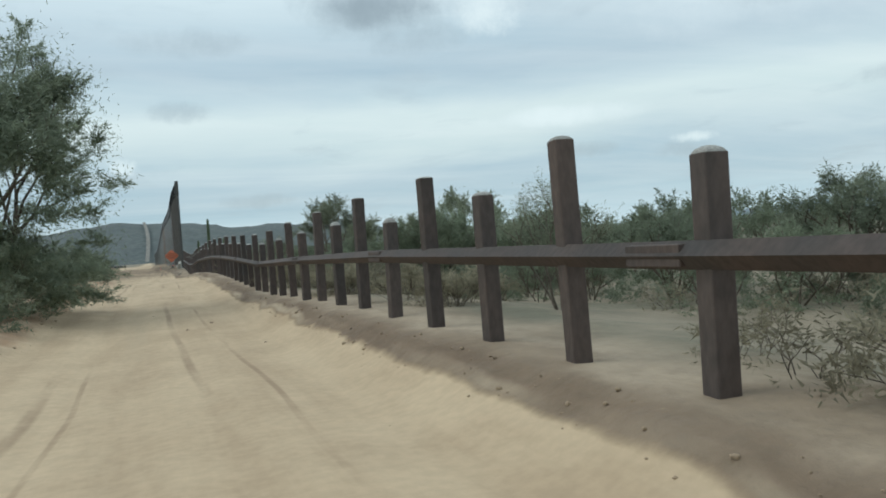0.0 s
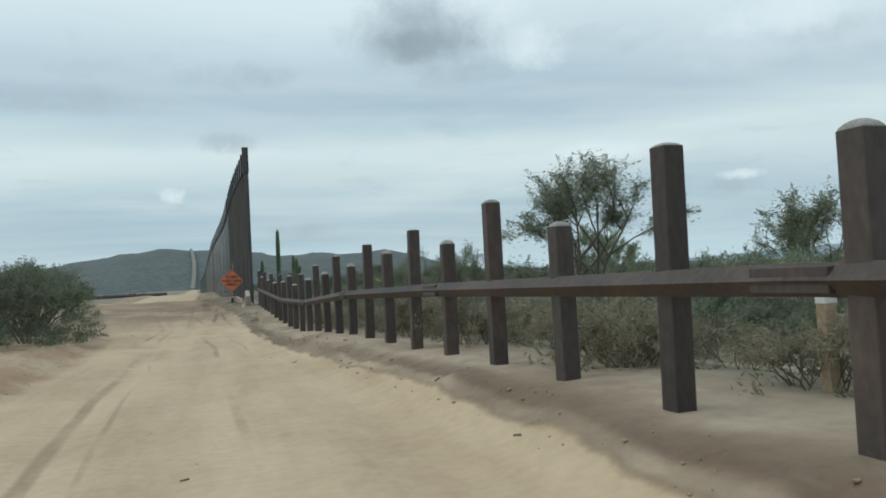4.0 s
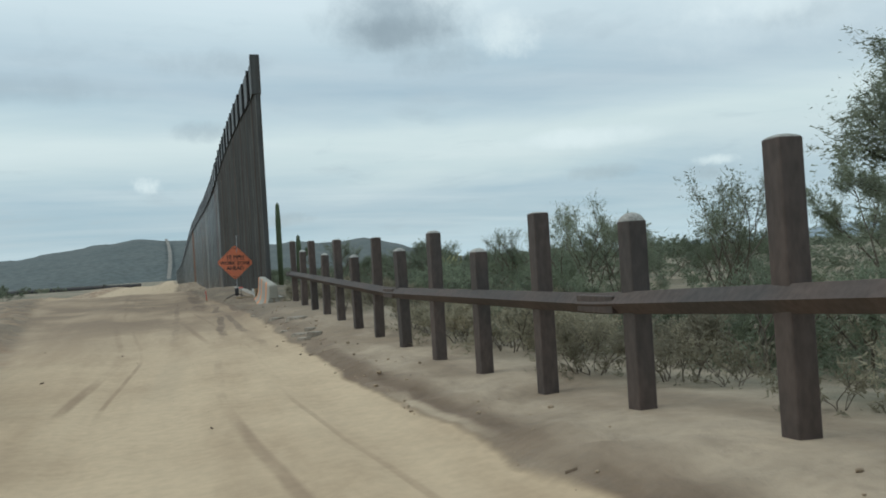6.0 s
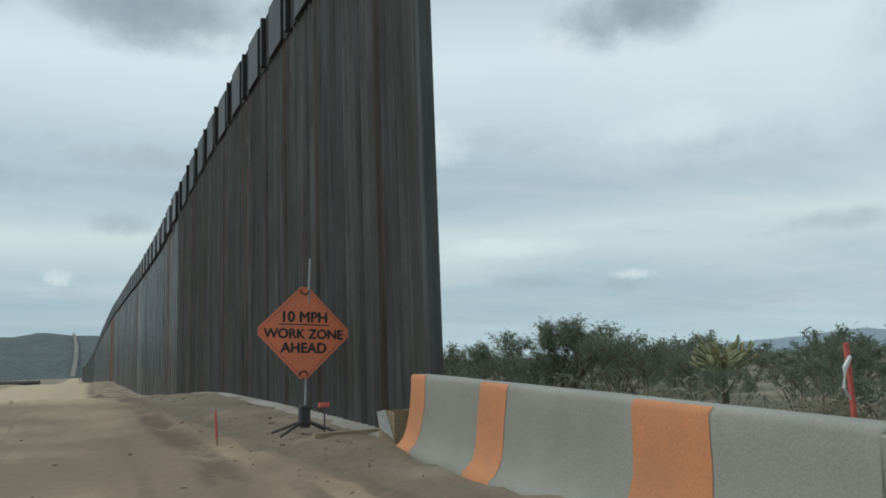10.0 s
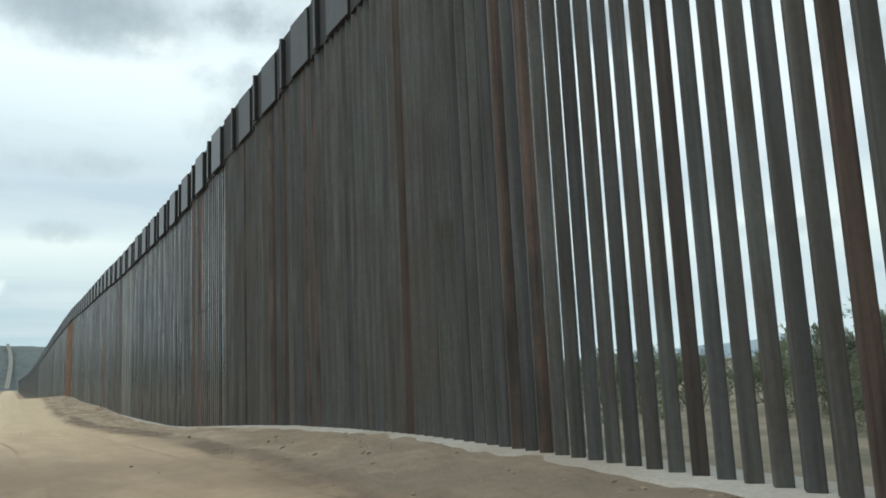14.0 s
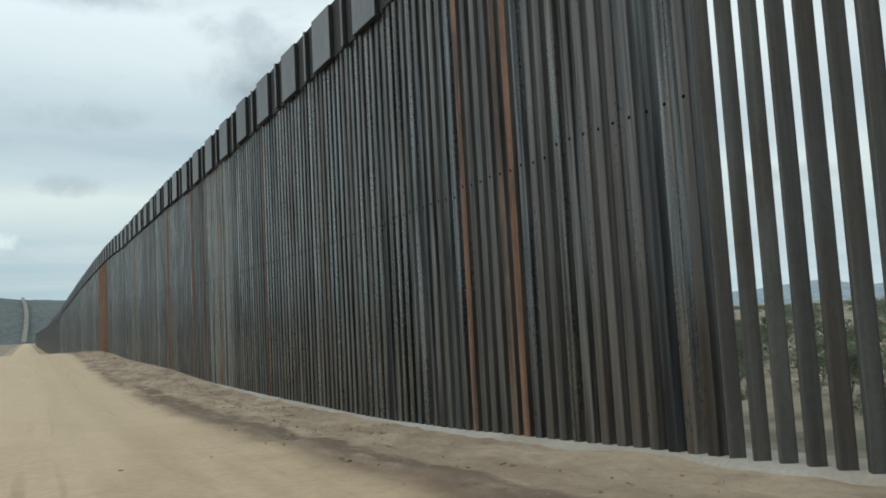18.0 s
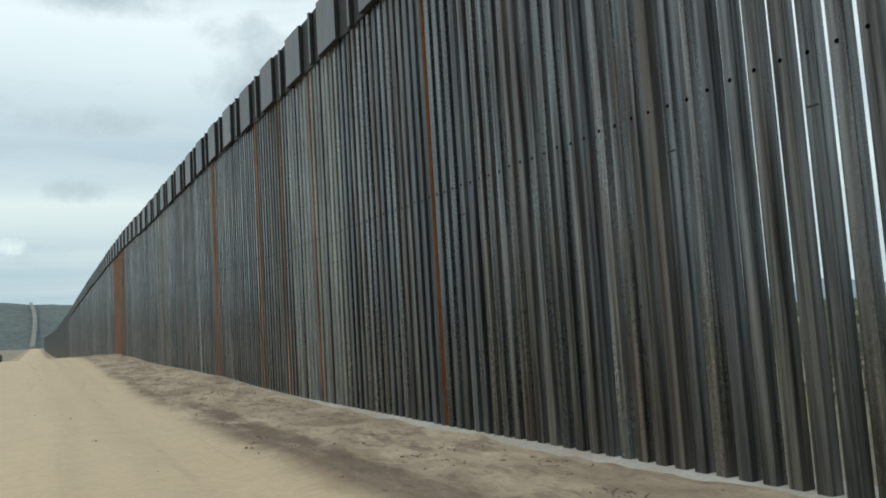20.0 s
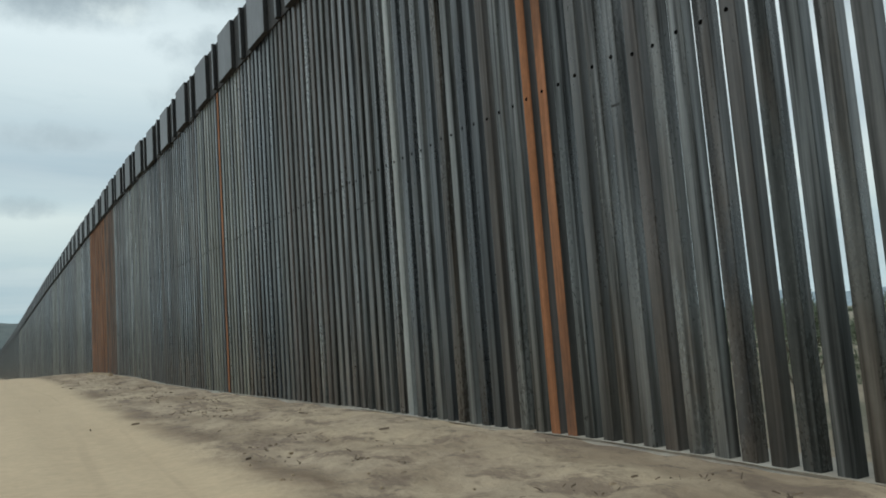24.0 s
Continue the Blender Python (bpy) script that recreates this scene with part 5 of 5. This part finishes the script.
plant("palo_verde_tree", 0, 10.0, 52.0, 0.62, 250)
plant("palo_verde_tree", 1, 7.8, 39.5, 0.74, 90)
for x, y, s in ((4.0, 33.2, 1.05), (5.6, 35.2, 1.15), (6.6, 31.6, 1.0), (4.2, 36.4, 0.9), (8.6, 34.0, 1.1), (9.0, 28.5, 0.62), (8.2, 24.0, 0.6), (10.5, 40.0, 1.1), (5.2, 43.5, 0.7), (6.4, 50.5, 0.8)):
    plant("creosote_bush", int(s * 100) % 3, x, y, s, s * 900)
for x, y, s in ((2.2, 92.0, 0.42), (3.4, 92.6, 0.5), (4.4, 93.2, 0.5), (3.0, 89.2, 0.4), (5.2, 91.4, 0.55), (6.2, 93.6, 0.6), (4.6, 88.2, 0.45), (6.4, 86.2, 0.55), (3.2, 85.6, 0.4), (2.4, 81.0, 0.35), (4.2, 79.5, 0.42)):
    plant("creosote_bush", int(s * 100) % 3, x, y, s, s * 900)
for x, y, s in ((9.2, 103.0, 0.5), (11.6, 104.5, 0.55), (12.5, 107.5, 0.6), (14.5, 103.0, 0.6), (8.0, 99.0, 0.5), (7.0, 97.6, 0.45), (12.0, 98.5, 0.6), (15.5, 110.0, 0.65), (18.0, 106.0, 0.65)):
    plant("desert_shrub", int(s * 100) % 3, x, y, s, s * 700)
plant("creosote_bush", 1, 10.4, 110.0, 1.22, 40, 0.88)
plant("creosote_bush", 2, 9.3, 111.0, 0.9, 40)
# dense bushes on the road's far bank
rp = random.Random(8)
for x, y, s in ((-7.4, 75.5, 1.0), (-7.9, 78.5, 1.1), (-8.3, 81.8, 1.1), (-7.9, 72.5, 0.95), (-10.5, 75, 1.2), (-10.8, 79.5, 1.2), (-11.2, 84, 1.0), (-9.2, 69, 1.0), (-8.3, 65, 0.8), (-11.5, 66, 1.1), (-13.5, 80, 1.3), (-8.4, 57, 0.7), (-9.4, 52, 0.9), (-7.6, 44.5, 0.55), (-8.6, 47, 0.8), (-12, 58, 1.1), (-8.3, 25, 0.9), (-9, 20, 1.0), (-7.6, 40.2, 0.8), (-7.0, 37.4, 1.15), (-6.9, 34.2, 1.1), (-7.2, 31.2, 1.0), (-8.8, 33.0, 1.3), (-8.6, 36.5, 1.3)):
    plant("creosote_bush", rp.randrange(3), x, y, s * 1.02, rp.uniform(0, 360))
# thicket belt beyond the barrier
y = 4.0
while y < 96:
    for x0, p_ in ((7.2, 0.7), (10.2, 0.85), (13.4, 0.85)):
        if rp.random() < p_:
            x = x0 + rp.uniform(-1.2, 1.2) + 1.5 * rnd(0, y, 0.07, 4)
            if (x - 10) ** 2 + (y - 78) ** 2 > 3:
                plant(rp.choice(("creosote_bush", "desert_shrub", "desert_shrub")), rp.randrange(3), x, y + rp.uniform(-0.8, 0.8), rp.uniform(0.45, 0.8) if y > 36 else rp.uniform(0.6, 1.0), rp.uniform(0, 360))
    y += 2.3
y = 96.0
while y < 205:
    for x0, p_ in ((7.8, 0.8), (10.2, 0.9), (13.0, 0.9), (16.5, 0.9), (20.5, 0.8)):
        if rp.random() < p_:
            plant(rp.choice(("creosote_bush", "desert_shrub", "desert_shrub")), 5 + rp.randrange(3), x0 + rp.uniform(-1.5, 1.5), y + rp.uniform(-1, 1), rp.uniform(0.45, 0.78), rp.uniform(0, 360))
    y += 2.5
# low brush between barrier and thicket
for k in range(640):
    y = rp.uniform(4, 95)
    x = 0.6 + 7.0 * rp.random() ** 1.15
    if rnd(x, y, 0.22, 31) < -0.12:
        continue
    kind = rp.choices(("dry_brush", "creosote_bush", "desert_shrub"), (4, 2, 3))[0] if x > 3.2 else "dry_brush"
    plant(kind, rp.randrange(3), x, y, rp.uniform(0.5, 1.1) if kind == "dry_brush" else rp.uniform(0.3, 0.58), rp.uniform(0, 360))
# looser, farther scrub
for k in range(150):
    y = rp.uniform(-5, 240)
    x = rp.uniform(16, 45) if y < 97 else rp.uniform(9, 45)
    kind = rp.choices(("creosote_bush", "desert_shrub", "palo_verde_tree"), (4, 5, 0.8))[0]
    plant(kind, 5 + rp.randrange(2), x, y, rp.uniform(0.55, 0.75) if kind == "palo_verde_tree" else rp.uniform(0.4, 0.75), rp.uniform(0, 360))
for k in range(70):
    y = rp.uniform(15, 260)
    x = -13 - abs(rp.gauss(0, 1)) * 10 - (5 if y > 95 else 0)
    plant(rp.choice(("creosote_bush", "desert_shrub")), 5 + rp.randrange(2), x, y, rp.uniform(0.45, 0.9) * (0.6 if y > 95 else 1), rp.uniform(0, 360))

# the distant belt of bushes, joined by their parts
def joined_plants(name, which, mat_of, label):
    groups = collections.defaultdict(list)
    for key, at in FAR_PLANTS:
        groups[mat_of(key)].append((PLANTS[key][which], at))
    base = thing(name, 0, 0, 0, label, "bushes", kind="stuff")
    for mat, items in groups.items():
        co, tri, off = [], [], 0
        for me, at in items:
            v = np.empty(len(me.vertices) * 3)
            me.vertices.foreach_get("co", v)
            m4 = np.array(at)
            co.append(v.reshape(-1, 3) @ m4[:3, :3].T + m4[:3, 3])
            tri += [tuple(i + off for i in p.vertices) for p in me.polygons]
            off += len(me.vertices)
        me = bpy.data.meshes.new(name)
        me.from_pydata(np.concatenate(co).tolist(), [], tri)
        me.materials.append(mat)
        part("foliage" if which else "stems", me, None, base)["kind"] = "stuff"


joined_plants("distant_bushes", 1, lambda key: LEAVES[key[0]], "distant belt of grey-green desert bushes")
joined_plants("distant_bush_stems", 0, lambda key: M_BARK, "bare stems under the distant bushes")

# far scrub, joined
vs, fs = [], []
for k in range(1700):
    side = rp.random() < 0.65
    y = rp.uniform(10, 700)
    x = rp.uniform(22, 30 + y * 0.9) if side else -rp.uniform(26, 40 + y * 0.8)
    h = rp.uniform(0.8, 1.9)
    c = Vector((x, y, ground_z(x, y) + h * 0.45))
    v, f = leaf_cloud(rp, [(c + Vector((rp.uniform(-1, 1) * h * 0.5, rp.uniform(-1, 1) * h * 0.5, rp.uniform(-0.2, 0.35) * h)), h * 0.6) for q in range(4)], 90, 0.22 + y * 0.0006)
    o = len(vs)
    vs += [q.to_tuple() for q in v]
    fs += [tuple(i + o for i in q) for q in f]
me = bpy.data.meshes.new("far_scrub")
me.from_pydata(vs, [], fs)
me.materials.append(M_LEAF_B)
tagged(new("far_scrub", me), "distant low green desert scrub", "scrub", kind="stuff")


def saguaro(x, y, h, arms, seed):
    r = random.Random(seed)
    s = thing("saguaro_cactus", x, y, ground_z(x, y), "tall grey-green saguaro cactus standing in the scrub", "cactus", "saguaro cacti")
    bm = bmesh.new()
    rad = 0.17 + h * 0.008
    tube(bm, [(0, 0, -0.2), (0, 0, h * 0.4), (0.02, 0, h * 0.8), (0.03, 0, h * 0.97), (0.03, 0, h)], [rad * 0.8, rad, rad * 0.95, rad * 0.7, rad * 0.2], 12)
    part("trunk", bm, M_CACTUS, s, smooth=True)
    for k in range(arms):
        a, z0 = r.uniform(0, 6.28), h * r.uniform(0.35, 0.55)
        L, c, q = h * r.uniform(0.2, 0.4), math.cos(a), math.sin(a)
        bm = bmesh.new()
        tube(bm, [(0, 0, z0), (0.5 * c, 0.5 * q, z0 + 0.1), (0.65 * c, 0.65 * q, z0 + 0.5), (0.66 * c, 0.66 * q, z0 + L), (0.66 * c, 0.66 * q, z0 + L + 0.12)], [0.12, 0.13, 0.14, 0.12, 0.03], 10)
        part("arm", bm, M_CACTUS, s, smooth=True)
    return s


for q in ((5.2, 134, 7.4, 0, 1), (6.6, 133, 4.6, 1, 2), (4.0, 140, 4.4, 0, 3), (7.9, 141, 4.6, 1, 4), (-24, 150, 5.0, 1, 5), (-26, 146, 4.4, 2, 6)):
    saguaro(*q)



def cholla(x, y, h, seed):
    r = random.Random(seed)
    s = thing("cholla_cactus", x, y, ground_z(x, y), "spiny jointed cholla cactus with yellowish arms", "cactus")
    bm = bmesh.new()
    tube(bm, [(0, 0, -0.1), (0.03, 0, h * 0.3), (0, 0.02, h * 0.6)], [0.07, 0.06, 0.05], 8)
    part("trunk", bm, M_CACTUS, s, smooth=True)
    for k in range(22):
        a, z0 = r.uniform(0, 6.28), h * r.uniform(0.4, 0.6)
        p, d, pts, q = Vector((0, 0, z0)), Vector((math.cos(a), math.sin(a), r.uniform(0.2, 0.9))).normalized(), [], 0
        bm = bmesh.new()
        for q in range(r.choice((2, 3, 3))):
            L = r.uniform(0.20, 0.32)
            e = p + d * L
            m_ = (p + e) / 2
            tube(bm, [p.to_tuple(), (p + d * L * 0.2).to_tuple(), m_.to_tuple(), (p + d * L * 0.85).to_tuple(), e.to_tuple()], [0.015, 0.03, 0.034, 0.03, 0.012], 7)
            p = e
            d = (d + Vector((r.gauss(0, 0.4), r.gauss(0, 0.4), r.uniform(0.1, 0.7)))).normalized()
        part("arm", bm, M_CHOLLA, s, smooth=True)
    return s


M_CHOLLA = material("cholla_skin", (0.34, 0.32, 0.17), (0.22, 0.22, 0.11), 0.8, 0, 6, 60, 0.3)
cholla(7.9, 100.7, 1.55, 3)
cholla(8.5, 101.3, 1.4, 5)

# twigs and dark scraps scattered on the banks
vs, fs = [], []
for k in range(420):
    y = rp.uniform(12, 200) if rp.random() < 0.4 else rp.uniform(80, 200)
    x = rp.uniform(road_right(y) - 0.2, -0.5) if rp.random() < 0.8 else rp.uniform(road_left(y), road_right(y))
    big = 1.7 if y > 135 and rp.random() < 0.3 else 1.0
    L, w, a = rp.uniform(0.02, 0.09) * big, rp.uniform(0.003, 0.007) * big, rp.uniform(0, 3.14)
    c, q = math.cos(a), math.sin(a)
    z, z2 = ground_z(x, y), ground_z(x + c * L, y + q * L)
    o = len(vs)
    for t, zz in ((0, z), (1, z2)):
        for sx, dz in ((-1, -0.005), (1, -0.005), (0, 2 * w)):
            vs.append((x + c * L * t - q * w * sx, y + q * L * t + c * w * sx, zz + dz + 0.006))
    fs += [(o, o + 1, o + 4, o + 3), (o + 1, o + 2, o + 5, o + 4), (o + 2, o, o + 3, o + 5), (o, o + 2, o + 1), (o + 3, o + 4, o + 5)]
for k in range(60):
    cy = rp.uniform(126, 200)
    cx = rp.uniform(road_right(cy) + 0.2, -0.55)
    size = rp.uniform(0.12, 0.42)
    for q in range(rp.randrange(8, 22)):
        x, y = cx + rp.gauss(0, size * 0.5), cy + rp.gauss(0, size)
        if x > -0.45:
            continue
        L, w, a = rp.uniform(0.015, 0.06), rp.uniform(0.002, 0.0045), rp.uniform(0, 3.14)
        c, d = math.cos(a), math.sin(a)
        z, z2 = ground_z(x, y) + rp.uniform(0, 0.02), ground_z(x + c * L, y + d * L) + rp.uniform(0, 0.03)
        o = len(vs)
        for t, zz in ((0, z), (1, z2)):
            for sx, dz in ((-1, -0.005), (1, -0.005), (0, 2 * w)):
                vs.append((x + c * L * t - d * w * sx, y + d * L * t + c * w * sx, zz + dz + 0.006))
        fs += [(o, o + 1, o + 4, o + 3), (o + 1, o + 2, o + 5, o + 4), (o + 2, o, o + 3, o + 5), (o, o + 2, o + 1), (o + 3, o + 4, o + 5)]
me = bpy.data.meshes.new("twigs")
me.from_pydata(vs, [], fs)
me.materials.append(M_TWIG)
tagged(new("twig_litter", me), "dry twigs and dark scraps on the sand", "litter", kind="stuff")

# clods and small stones on the banks
CLODS = []
for k in range(4):
    bm = bmesh.new()
    bmesh.ops.create_icosphere(bm, subdivisions=1, radius=1.0)
    r = random.Random(k)
    for v in bm.verts:
        v.co = Vector((v.co.x * r.uniform(0.7, 1.2), v.co.y * r.uniform(0.7, 1.2), v.co.z * r.uniform(0.5, 0.8)))
    CLODS.append(mesh_of(bm, "clod", M_CLOD))
vs, fs = [], []
for k in range(2600):
    y = rp.uniform(10, 200)
    side = rp.random()
    if side < 0.55:
        rgt = road_right(y)
        x = rp.uniform(rgt - 0.1, -0.4)
    elif side < 0.9:
        x = road_left(y) - abs(rp.gauss(0, 0.5)) + 0.15
    else:
        x = rp.uniform(road_left(y), road_right(y))
    s = min(0.038, 0.008 + rp.expovariate(1 / 0.008)) * (0.5 if side >= 0.9 else 1)
    src = CLODS[rp.randrange(4)]
    a = rp.uniform(0, 6.28)
    z = ground_z(x, y)
    o = len(vs)
    for v in src.vertices:
        vs.append((x + (v.co.x * math.cos(a) - v.co.y * math.sin(a)) * s, y + (v.co.x * math.sin(a) + v.co.y * math.cos(a)) * s, z + v.co.z * s + s * 0.2))
    fs += [tuple(i + o for i in p.vertices) for p in src.polygons]
me = bpy.data.meshes.new("clods")
me.from_pydata(vs, [], fs)
me.materials.append(M_CLOD)
tagged(new("soil_clods", me), "loose clods and small stones along the road banks", "stones", kind="stuff")
